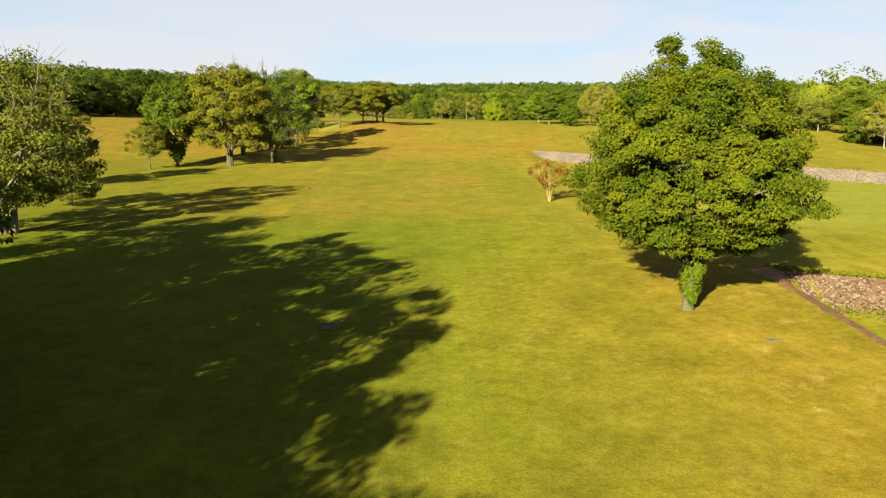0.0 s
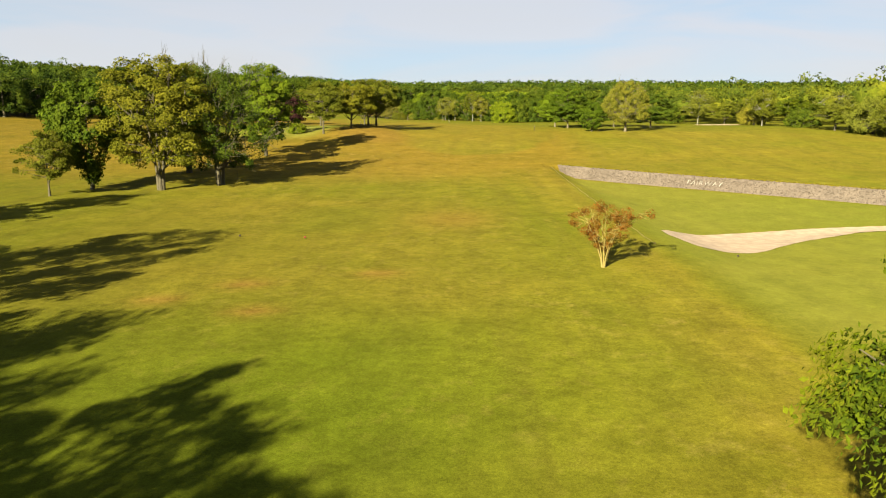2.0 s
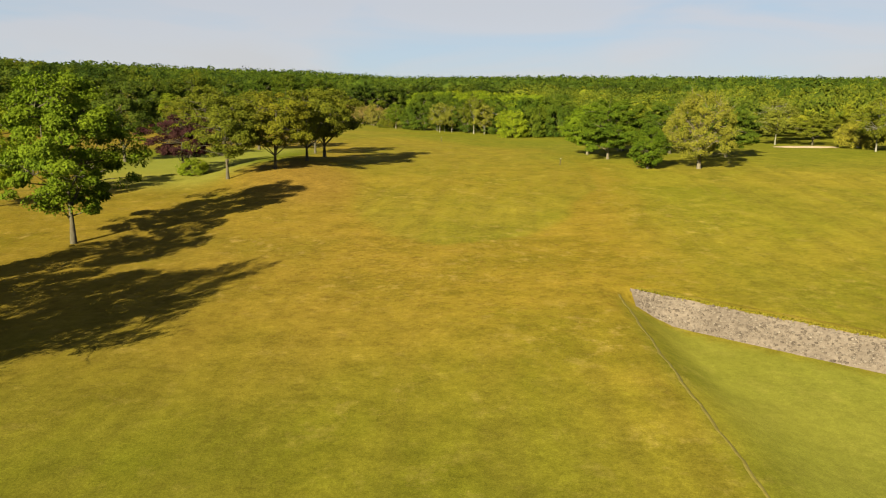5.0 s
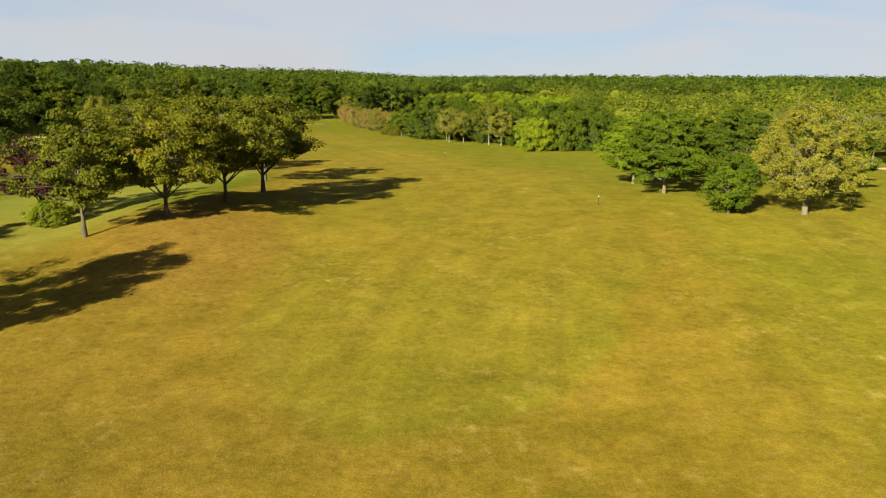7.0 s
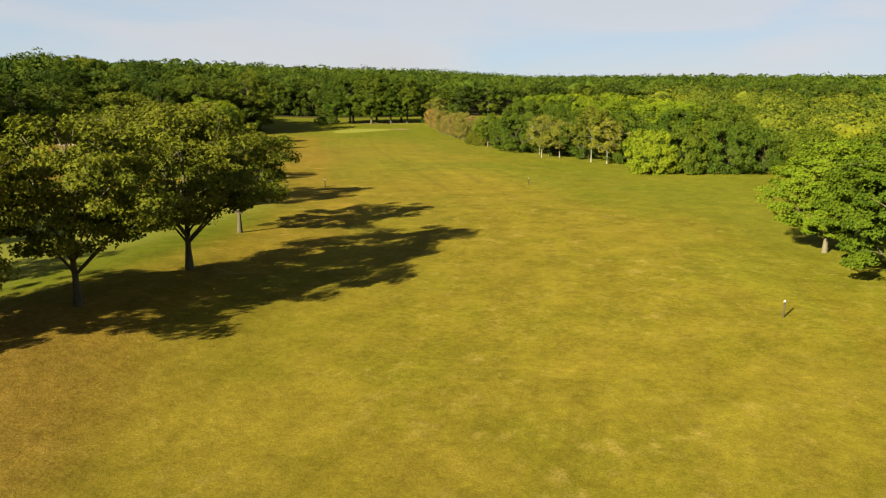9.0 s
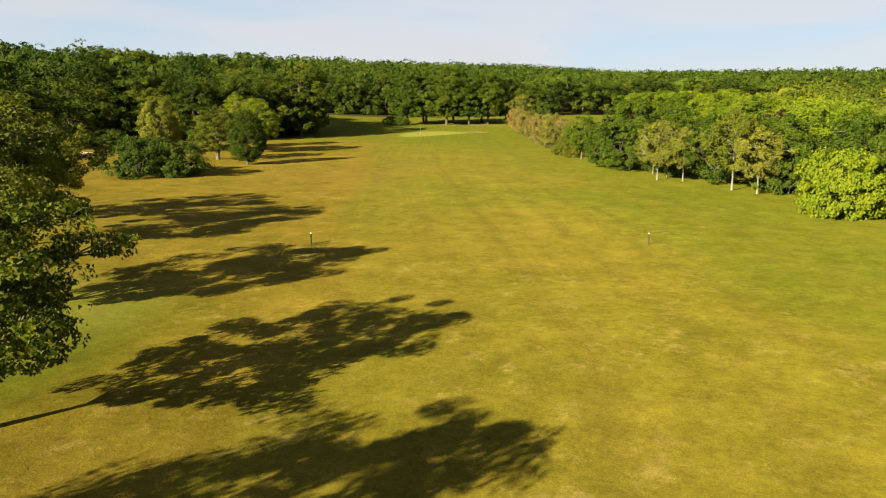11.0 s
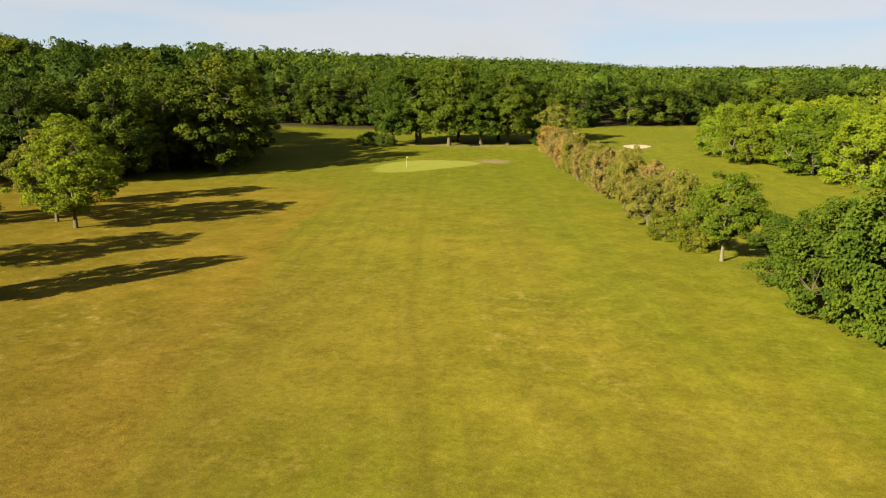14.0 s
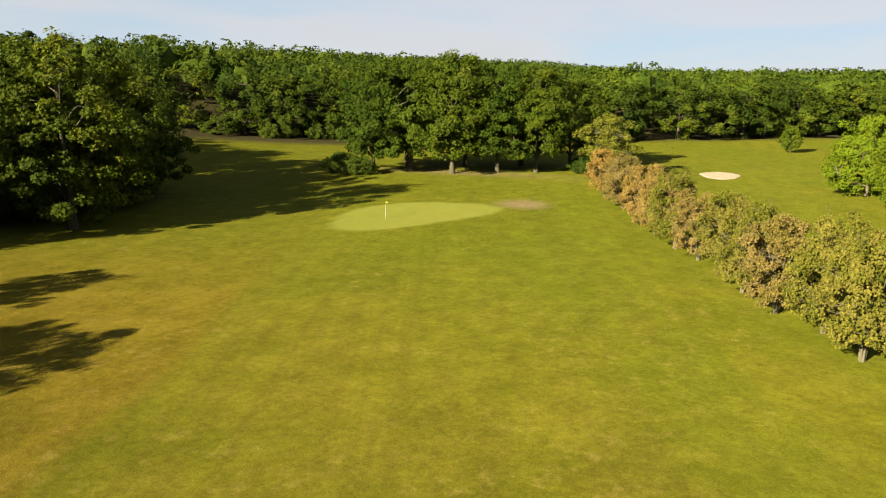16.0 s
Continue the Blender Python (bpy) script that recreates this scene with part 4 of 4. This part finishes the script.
def far_woods():
    """The wood that runs on to the skyline, one lumpy crown beside the other."""
    rng = np.random.default_rng(5)
    sets = {True: [], False: []}
    rings, seg = 4, 7
    up = np.linspace(-0.45, 1.45, rings)
    core = np.array([(math.cos(a) * math.cos(b), math.cos(a) * math.sin(b), math.sin(a)) for a in up for b in np.arange(seg) * 2 * math.pi / seg])
    core_q = np.array([(i * seg + k, i * seg + (k + 1) % seg, (i + 1) * seg + (k + 1) % seg, (i + 1) * seg + k) for i in range(rings - 1) for k in range(seg)])
    y = 60.0
    while y < 1900:
        step = 11.5 + max(0.0, y - 600) * 0.018
        x = -100.0 - max(0.56 * y + 20, 1.07 * (y - 226))
        while x < 0.58 * y + 120:
            px, py = x + rng.uniform(-4, 4), y + rng.uniform(-4, 4)
            x += step
            left = px < float(np.interp(py, [-60, 230, 300, 390, 436, 452, 466, 500, 560], [-250, -280, -160, -158, -136, -150, -215, -235, -235]))
            back = py > max(558.0, 584 + (px + 60) * 0.62) if px < 20 else py > 655
            right = px > float(np.interp(py, [-60, 150, 260, 310, 350, 420, 560, 640], [104, 102, 102, 74, 50, 46, 36, 36]))
            if not (left or back or right):
                continue
            dist = min(math.hypot(px - a, py - b) for a, b in ((0, 0), (7, 130), (5, 240), (-35, 345)))
            young = right and not (left or back)
            h = (18.6 if not young else (11.0 if dist < 260 else 14.0)) * rng.uniform(0.80, 1.2) + 2.5 * math.sin(px * 0.011) * math.sin(py * 0.009)
            if young:
                if rng.uniform() < 0.14:
                    continue
                h *= rng.uniform(0.62, 1.25)
            if dist > 420:
                h = max(h, 18.5 * rng.uniform(0.82, 1.14))
            r = step * 0.60 * rng.uniform(0.72, 1.25)
            lumps, k, size = (16, 420, 0.62) if dist < 170 else ((13, 300, 0.80) if dist < 290 else ((11, 150, 1.15) if dist < 480 else (8, 46, 2.1)))
            d = rng.normal(size=(lumps, 3))
            d[:, 2] = np.abs(d[:, 2]) * 0.9 - 0.25
            d /= np.linalg.norm(d, axis=1)[:, None]
            at = np.array([px, py, ground_z(px, py) + h * 0.60])
            mid = d * np.array([r * 0.66, r * 0.66, h * 0.27]) * rng.uniform(0.75, 1.1, (lumps, 1))
            q = rng.integers(0, lumps, k)
            g = rng.normal(size=(k, 3)) * 0.7 + d[q] + np.array([0, 0, 0.25])
            g /= np.linalg.norm(g, axis=1)[:, None]
            wide = r * rng.uniform(0.30, 0.48, lumps)[q][:, None]
            p = at + mid[q] + g * np.array([1, 1, 0.8]) * wide * rng.uniform(0.8, 1.06, (k, 1))
            nrm = g + rng.normal(size=(k, 3)) * 0.35
            sets[bool(young and dist < 480)].append((p, nrm, np.full(k, size), at + np.array([0, 0, -0.06 * h]) + core * np.array([r * 0.68, r * 0.68, h * 0.25]) * rng.uniform(0.8, 1.15, (len(core), 1))))
        y += step
    for young, leafmat, label in ((False, LEAF_WOOD, "dense green oak wood running on to the skyline"), (True, LEAF_YOUNG, "mixed olive-green young wood beyond the course")):
        rows = sets[young]
        p, nrm, size, cores = (np.concatenate([row[k] for row in rows]) for k in range(4))
        nrm /= np.linalg.norm(nrm, axis=1)[:, None]
        t = np.cross(nrm, rng.normal(size=nrm.shape))
        t /= np.linalg.norm(t, axis=1)[:, None]
        b, w = np.cross(nrm, t), (size * rng.uniform(0.7, 1.3, len(size)))[:, None]
        tri = np.stack([p - t * w * 0.55, p + t * w * 0.45 + b * w * 0.5, p + t * w * 0.45 - b * w * 0.5], 1).reshape(-1, 3)
        quads = (core_q[None] + (np.arange(len(rows)) * len(core))[:, None, None]).reshape(-1, 4) + len(tri)
        me = mesh_np("far_wood", np.concatenate([tri, cores]), quads, np.arange(len(tri)).reshape(-1, 3))
        me.materials.append(leafmat)
        tagged(new("far_wood", me), label, "wood", kind="stuff")


far_woods()

# ---- stone banks ----
def stone_shapes(n, seed):
    """A few rough lumps of rubble, about one metre across, to be shared."""
    out = []
    for k in range(n):
        bm = bmesh.new()
        bmesh.ops.create_icosphere(bm, subdivisions=1, radius=0.5)
        for v in bm.verts:
            p = v.co * 2.1 + Vector((seed + k * 7.3, k * 3.1, 0))
            v.co *= 0.78 + 0.5 * noise.noise(p)
            v.co.z *= 0.62
        me = bpy.data.meshes.new("stone")
        bm.to_mesh(me)
        bm.free()
        me.materials.append(STONE)
        out.append(me)
    return out


def strip(name, pts, across, width, material, parent, lift=0.03, label=""):
    """A thin ragged band that lies on the ground along pts."""
    rng = np.random.default_rng(len(pts))
    v, q = [], []
    for i, (x, y) in enumerate(pts):
        for s in (-0.5, -0.17, 0.17, 0.5):
            w = width * (1 + 0.35 * rng.uniform(-1, 1))
            px, py = x + across[0] * s * w, y + across[1] * s * w
            v.append((px, py, ground_z(px, py) + (lift if abs(s) < 0.4 else -0.03)))
    for i in range(len(pts) - 1):
        for s in range(3):
            q.append((4 * i + s, 4 * i + s + 1, 4 * i + s + 5, 4 * i + s + 4))
    return part_np(name, mesh_np(name, v, q, smooth=True), material, parent, label)


def stones_joined(name, spots, sizes, material, parent, label=""):
    """Many small stones in one mesh."""
    rng = np.random.default_rng(77)
    bm = bmesh.new()
    bmesh.ops.create_icosphere(bm, subdivisions=1, radius=0.5)
    base = np.array([v.co[:] for v in bm.verts])
    tri = np.array([[v.index for v in f.verts] for f in bm.faces])
    bm.free()
    vs, ts = [], []
    for k, (p, s) in enumerate(zip(spots, sizes)):
        a = rng.uniform(0, 6.28)
        m = np.array([[math.cos(a), -math.sin(a), 0], [math.sin(a), math.cos(a), 0], [0, 0, 0.7]])
        vs.append((base * rng.uniform(0.75, 1.25, base.shape)) @ m.T * s + p)
        ts.append(tri + len(base) * k)
    ob = part_np(name, mesh_np(name, np.concatenate(vs), None, np.concatenate(ts)), material, parent, label)
    return tagged(ob, kind="stuff")


rnd = random.Random(4)
bank = tagged(new("stone_bank"), "pale rubble stone bank between two mown terraces", "bank", kind="structure")
xs = [16.9 + 0.6 * k for k in range(88)]


def face_z(x, d):
    """The face of the bank, d metres past its middle line."""
    y = bank_line(x)
    low, high = ground_z(x, y - 2.4), ground_z(x, y + 2.2)
    return low + (high - low) * min(1.0, max(0.0, (d + 1.45) / 1.9)) + 0.04


vv, qq = [], []
for k, x in enumerate(xs):
    for d in (-1.7, -1.4, -1.0, -0.6, -0.2, 0.15, 0.42, 0.6):
        sunk = 0.25 if d in (-1.7, 0.6) else 0.0
        vv.append((x, bank_line(x) + d, face_z(x, d) + 0.04 * rnd.uniform(-1, 1) - sunk))
for k in range(len(xs) - 1):
    for j in range(7):
        qq.append((8 * k + j, 8 * (k + 1) + j, 8 * (k + 1) + j + 1, 8 * k + j + 1))
RUBBLE = plain_material("rubble_face", (0.100, 0.078, 0.060), (0.150, 0.120, 0.094), 3.5, 0.95, 0.9, 0.12)
part_np("bank_face", mesh_np("bank_face", vv, qq), RUBBLE, bank)
vv = [(x, bank_line(x) + d, face_z(x, d) + lift - 0.6 * max(0.0, 18.4 - x)) for x in xs for d, lift in ((0.36, -0.15), (0.42, 0.02), (1.2, 0.02), (2.0, 0.01), (2.4, -0.15))]
qq = [(5 * k + j, 5 * k + 5 + j, 5 * k + 6 + j, 5 * k + 1 + j) for k in range(len(xs) - 1) for j in range(4)]
lip_me = mesh_np("turf_lip", vv, qq, smooth=True)
lip_me.attributes.new("rough", "FLOAT", "POINT").data.foreach_set("value", np.full(len(vv), 0.6, np.float32))
part_np("turf_lip", lip_me, TURF, bank, "mown turf along the top of the bank")
spots, sizes = [], []
for _ in range(4200):
    x, d = rnd.uniform(17.1, 66), rnd.uniform(-1.5, 0.40)
    spots.append((x, bank_line(x) + d, face_z(x, d) + 0.03)), sizes.append(rnd.uniform(0.10, 0.24))
stones_joined("rubble", spots, sizes, BANK_STONE, bank, "loose pale stones lying on the bank")
spots, sizes = [], []
for _ in range(2600):
    x, d = rnd.uniform(17.3, 66), rnd.uniform(0.36, 0.75)
    spots.append((x, bank_line(x) + d, face_z(x, d) + rnd.uniform(0.0, 0.08)))
cs = np.array(spots)
lips = leaf_mesh("grass_lip", cs, np.random.default_rng(3).normal(size=cs.shape) * np.array([0.7, 0.7, 1.0]), 0.22, np.random.default_rng(8), 0.6, False)
TUFT = leaf_material("tuft", (0.10, 0.088, 0.008), (0.15, 0.125, 0.012), (0.17, 0.14, 0.018))
tagged(part_np("grass_lip", lips, TUFT, bank, "long grass along the lip of the bank"), kind="stuff")

# white letters laid on the bank
font = bpy.data.curves.new("lettering", "FONT")
font.body, font.size, font.extrude, font.space_character, font.align_x = "FAIRWAY", 1.0, 0.03, 1.14, "CENTER"
font.offset = -0.022
font_ob = new("lettering_source", font)
bpy.context.view_layer.update()
text_me = bpy.data.meshes.new_from_object(font_ob.evaluated_get(bpy.context.evaluated_depsgraph_get()))
bpy.data.objects.remove(font_ob)
tx = 33.5
along_v = Vector((1.0, -0.846, 0)).normalized()
low, high = Vector((tx, bank_line(tx) - 1.25, 0)), Vector((tx, bank_line(tx) + 0.2, 0))
low.z, high.z = face_z(tx, -1.25), face_z(tx, 0.2)
up_v = (high - low) - along_v * (high - low).dot(along_v)
up_v.normalize()
out_v = along_v.cross(up_v)
letters = part_np("lettering", text_me, plain_material("weathered_white", (0.22, 0.195, 0.165), (0.36, 0.33, 0.285), 5.0), bank, "white letters laid out on the stones, reading FAIRWAY")
letters.matrix_basis = Matrix.Translation(low + up_v * 0.30 + out_v * 0.20) @ Matrix((along_v, up_v, out_v)).transposed().to_4x4()

# the worn edge along the lower terrace
edge = tagged(new("terrace_edge"), "thin worn earth edge along the lower terrace", "turf edge", kind="structure")
strip("worn_edge", [(16.0 + 0.05 * math.sin(k * 0.9) + 0.03 * math.sin(k * 2.3), 86.0 + 0.7 * k) for k in range(86)], (1, 0), 0.26, plain_material("dry_edge", (0.130, 0.105, 0.016), (0.175, 0.140, 0.026), 4.0), edge, 0.02)

# the near stone wall with its earth path
wall = tagged(new("rubble_wall"), "low rubble stone wall in red earth with a grassy top", "wall", kind="structure")
strip("earth_path", [(19.75 + 0.10 * math.sin(k * 0.8) - 0.3 * math.exp(-k * 0.3), 46.6 - 0.6 * k) for k in range(46)], (1, 0.1), 1.7, PATH, wall, 0.16, "bare red earth path below the wall")
vv, qq = [], []
for k in range(40):
    x = 20.6 + 0.5 * k
    for j in range(8):
        y = wall_line(x) - 3.5 + 3.45 * j / 7
        vv.append((x, y, ground_z(x, y) + 0.05 + 0.04 * rnd.uniform(-1, 1)))
for k in range(39):
    for j in range(7):
        qq.append((8 * k + j, 8 * (k + 1) + j, 8 * (k + 1) + j + 1, 8 * k + j + 1))
part_np("wall_face", mesh_np("wall_face", vv, qq), EARTH, wall)
spots, sizes = [], []
for _ in range(1900):
    x = 21.2 + 14.4 * rnd.random() ** 0.8
    y = wall_line(x) - 0.1 - 2.9 * rnd.random()
    spots.append((x, y, ground_z(x, y) + 0.05)), sizes.append(rnd.uniform(0.08, 0.21))
stones_joined("small_rubble", spots, sizes, STONE, wall, "small broken stones in the earth")
shapes = stone_shapes(8, 3.0)
for _ in range(300):
    x = 20.6 + 11.0 * rnd.random() ** 1.25
    y = wall_line(x) - 0.15 - 2.7 * rnd.random()
    s = rnd.uniform(0.16, 0.36)
    ob = new("stone", shapes[rnd.randrange(8)])
    ob.parent = wall
    ob.matrix_basis = pose(x, y, ground_z(x, y) + 0.05 + 0.08 * s, rnd.uniform(-20, 20), rnd.uniform(-20, 20), rnd.uniform(0, 360)) @ Matrix.Diagonal((s, s * rnd.uniform(0.7, 1.1), s, 1))
cs = []
for _ in range(1500):
    x = rnd.uniform(19.6, 36)
    if rnd.random() < 0.75:
        y = wall_line(x) + rnd.gauss(0.12, 0.10)
    else:
        x = rnd.uniform(21.3, 27)
        y = wall_line(x) - 3.3 + rnd.gauss(0, 0.35)
    cs.append((x, y, ground_z(x, y) + rnd.uniform(0.05, 0.3)))
cs = np.array(cs)
tufts = leaf_mesh("grass_tufts", cs, np.random.default_rng(4).normal(size=cs.shape) * np.array([1, 1, 0.2]), 0.26, np.random.default_rng(9), 0.3)
tagged(part_np("grass_tufts", tufts, LEAF_PARK, wall, "long grass on top of the wall and at its foot"), kind="stuff")


# ---- bunkers ----
def sand_bunker(cx, cy, shape, label):
    """Sand laid in a hollow: rings from the middle to the rim."""
    rings, k = 9, 64
    v, q = [(cx, cy, ground_z(cx, cy) + 0.13)], []
    tri = []
    for i in range(1, rings + 1):
        for j in range(k):
            a = 2 * math.pi * j / k
            x, y = shape(a, i / rings)
            v.append((x, y, ground_z(x, y) + (0.13 if i < rings else 0.04) + 0.015 * math.sin(7 * a + i)))
    for j in range(k):
        tri.append((0, 1 + j, 1 + (j + 1) % k))
    for i in range(rings - 1):
        for j in range(k):
            a, b = 1 + i * k + j, 1 + i * k + (j + 1) % k
            q.append((a, a + k, b + k, b))
    me = mesh_np("bunker", v, q, tri, smooth=True)
    me.materials.append(SAND)
    return tagged(new("bunker", me), label, "bunker", kind="structure")


def big_bunker():
    """The sand of the large bunker, row by row across its length."""
    v, q, n = [], [], 9
    for i in range(70):
        x = 18.82 + 27.1 * (i / 69) ** 1.25
        mid, half = bunker_span(x)
        for j in range(n):
            u = -1 + 2 * j / (n - 1)
            y = mid + half * u
            v.append((x, y, ground_z(x, y) + (0.05 if abs(u) < 0.95 else 0.01) + 0.012 * math.sin(3 * x + 5 * u)))
    for i in range(69):
        for j in range(n - 1):
            q.append((n * i + j, n * (i + 1) + j, n * (i + 1) + j + 1, n * i + j + 1))
    me = mesh_np("bunker", v, q, smooth=True)
    me.materials.append(SAND)
    return tagged(new("bunker", me), "large bunker of smooth pale pink sand in green turf", "bunker", kind="structure")


big_bunker()
sand_bunker(-34.6, 497.5, lambda a, r: (-34.6 + 3.3 * r * math.cos(a) * (1 + 0.1 * math.sin(3 * a)), 497.5 + 5.5 * r * math.sin(a)), "small bunker of pale sand beside the second green")
sand_bunker(-116.0, 345.0, lambda a, r: (-116.0 + 5.0 * r * math.cos(a), 345.0 + 2.4 * r * math.sin(a) + 0.8 * r * math.cos(a)), "shallow bunker of pale sand beside the copse")
sand_bunker(79.0, 262.0, lambda a, r: (79.0 + 6.5 * r * math.cos(a) - 1.2 * r * math.sin(a), 262.0 + 3.2 * r * math.sin(a)), "pale sandy patch at the far edge of the course")


# ---- furniture of the course ----
def rod(r0, r1, z0, z1, sides=10, taper=()):
    """A round rod, its ends closed, with extra rings of (height, radius)."""
    bm = bmesh.new()
    rows = [(z0, r0), *taper, (z1, r1)]
    prev = None
    for z, r in rows:
        ring = [bm.verts.new((r * math.cos(2 * math.pi * k / sides), r * math.sin(2 * math.pi * k / sides), z)) for k in range(sides)]
        if prev:
            for k in range(sides):
                bm.faces.new((prev[k], prev[(k + 1) % sides], ring[(k + 1) % sides], ring[k]))
        else:
            bm.faces.new(ring[::-1])
        prev = ring
    bm.faces.new(prev)
    return bm


def flagstick(x, y, cloth, label):
    root = new("flagstick")
    part("pole", rod(0.010, 0.008, -0.1, 2.15, 8), WHITE, root)
    bm = bmesh.new()
    for s in (-0.006, 0.006):
        grid = [[bm.verts.new((0.02 + 0.36 * i / 6, 0.03 * math.sin(i * 1.1) + s, 2.12 - 0.17 + (0.17 - 0.34 * j / 3) * (1 - 0.85 * i / 6))) for j in range(4)] for i in range(7)]
        for i in range(6):
            for j in range(3):
                bm.faces.new((grid[i][j], grid[i + 1][j], grid[i + 1][j + 1], grid[i][j + 1]))
    part("flag", bm, cloth, root, "yellow cloth flag")
    part("cup", rod(0.054, 0.054, -0.02, 0.02, 16), WHITE, root)
    root.matrix_basis = foot(x, y, 35)
    return tagged(root, label, "flagstick")


flagstick(-74.2, 440.6, YELLOW_CLOTH, "thin white flagstick with a small yellow flag on the green")
flagstick(-44.0, 531.0, YELLOW_CLOTH, "thin white flagstick far off on the second green")


def marker_post(x, y):
    """A distance post: a square dark post, chamfered on top, with a white cap."""
    root = new("marker_post")
    part("post", rod(0.062, 0.055, -0.2, 0.92, 4, ((0.85, 0.06),)), DARK_WOOD, root)
    part("cap", rod(0.058, 0.025, 0.92, 1.03, 10, ((0.94, 0.060), (1.00, 0.050))), WHITE, root, "white painted cap")
    root.matrix_basis = foot(x, y, 25)
    return tagged(root, "dark wooden distance post with a white cap in the turf", "post", "distance posts")


marker_post(20.8, 215.6), marker_post(0.9, 282.0), marker_post(-26.0, 271.6)


def tee_marker(x, y, material, label):
    """A short stake with a bevelled block on it."""
    root = new("tee_marker")
    part("stake", rod(0.02, 0.02, -0.1, 0.06, 8), DARK_WOOD, root)
    bm = bmesh.new()
    bmesh.ops.create_cube(bm, size=0.13)
    bmesh.ops.bevel(bm, geom=bm.edges[:], offset=0.02, segments=2, affect="EDGES")
    bmesh.ops.translate(bm, verts=bm.verts[:], vec=(0, 0, 0.11))
    part("block", bm, material, root)
    root.matrix_basis = foot(x, y, 40)
    return tagged(root, label, "tee marker", "tee markers")


tee_marker(-8.66, 35.4, YELLOW_CLOTH, "small yellow tee marker on the grass")
tee_marker(-2.42, 35.7, YELLOW_CLOTH, "small yellow tee marker on the grass")
tee_marker(-15.1, 88.4, DARK_WOOD, "small dark tee marker on the grass")
tee_marker(-10.05, 88.0, RED_PAINT, "small dark red tee marker on the grass")
tee_marker(22.1, 86.2, DARK_WOOD, "small dark marker beside the bunker")

slab = new("plaque")
bm = bmesh.new()
bmesh.ops.create_cube(bm, size=1.0)
bmesh.ops.scale(bm, verts=bm.verts[:], vec=(0.75, 0.45, 0.10))
bmesh.ops.bevel(bm, geom=bm.edges[:], offset=0.02, segments=1, affect="EDGES")
part("slab", bm, plain_material("concrete", (0.085, 0.080, 0.050), (0.12, 0.112, 0.075), 8.0), slab)
slab.matrix_basis = foot(14.55, 33.3, 15, 0.8, 1.0, 0.03)
tagged(slab, "flat grey stone plaque let into dry grass", "plaque")

heap_v, heap_q = [], []
for j in range(9):
    for k in range(20):
        a, r = 2 * math.pi * k / 20, j / 8
        x, y = -5.4 + 0.55 * r * math.cos(a) * (1 + 0.25 * math.sin(3 * a + 1)), 35.6 + 0.75 * r * math.sin(a) * (1 + 0.2 * math.sin(2 * a))
        heap_v.append((x, y, ground_z(x, y) - 0.02 + 0.13 * (1 - r * r) * (1 + 0.6 * noise.noise(Vector((x * 2.3, y * 2.3, 0))))))
for j in range(8):
    for k in range(20):
        heap_q.append((20 * j + k, 20 * j + (k + 1) % 20, 20 * j + 20 + (k + 1) % 20, 20 * j + 20 + k))
heap_me = mesh_np("worn_patch", heap_v, heap_q, smooth=True)
heap_me.materials.append(plain_material("dark_soil", (0.028, 0.020, 0.010), (0.085, 0.055, 0.028), 5.0))
tagged(new("worn_patch", heap_me), "low heap of dark bare earth in the tee's turf", "earth patch")

# ivy on the hornbeam, and its low leaning limb
rng = np.random.default_rng(42)
k, lobes = 6800, 46
lz = rng.uniform(0.42, 4.4, lobes)
la = rng.uniform(0, 2 * math.pi, lobes)
lr = (0.22 + 0.34 * np.clip((lz - 0.3) / 2.2, 0, 1)) * rng.uniform(0.7, 1.35, lobes)
q = rng.integers(0, lobes, k)
g = rng.normal(size=(k, 3))
g /= np.linalg.norm(g, axis=1)[:, None]
cen = np.stack([lr[q] * np.cos(la[q]) + 0.06 * lz[q], lr[q] * np.sin(la[q]), lz[q]], 1) + g * np.array([0.30, 0.30, 0.42]) * rng.uniform(0.4, 1.0, (k, 1))
ivy = leaf_mesh("ivy", cen, np.stack([np.cos(la[q]), np.sin(la[q]), np.full(k, 0.5)], 1) + g * 0.7 + rng.normal(size=(k, 3)) * 0.3, 0.15, rng, 0.8)
limb = Tubes()
limb.add([(0.1, 0, 1.6), (0.45, -0.05, 2.3), (0.95, -0.1, 2.95), (1.6, -0.1, 3.35), (2.5, 0.0, 4.1), (3.2, 0.1, 5.2)], [0.15, 0.13, 0.115, 0.10, 0.08, 0.04], 9)
limb.add([(0.95, -0.1, 2.95), (1.15, -0.25, 3.6), (1.25, -0.3, 4.6), (1.6, -0.4, 5.8)], [0.085, 0.075, 0.06, 0.03], 8)
for ob in scene.objects:
    if ob.name == "hornbeam":
        part_np("ivy", ivy, LEAF_IVY, ob, "dense green ivy round the trunk")
        part_np("limb", limb.mesh("limb"), BARK_PALE, ob, "bare pale limb leaning out of the ivy")
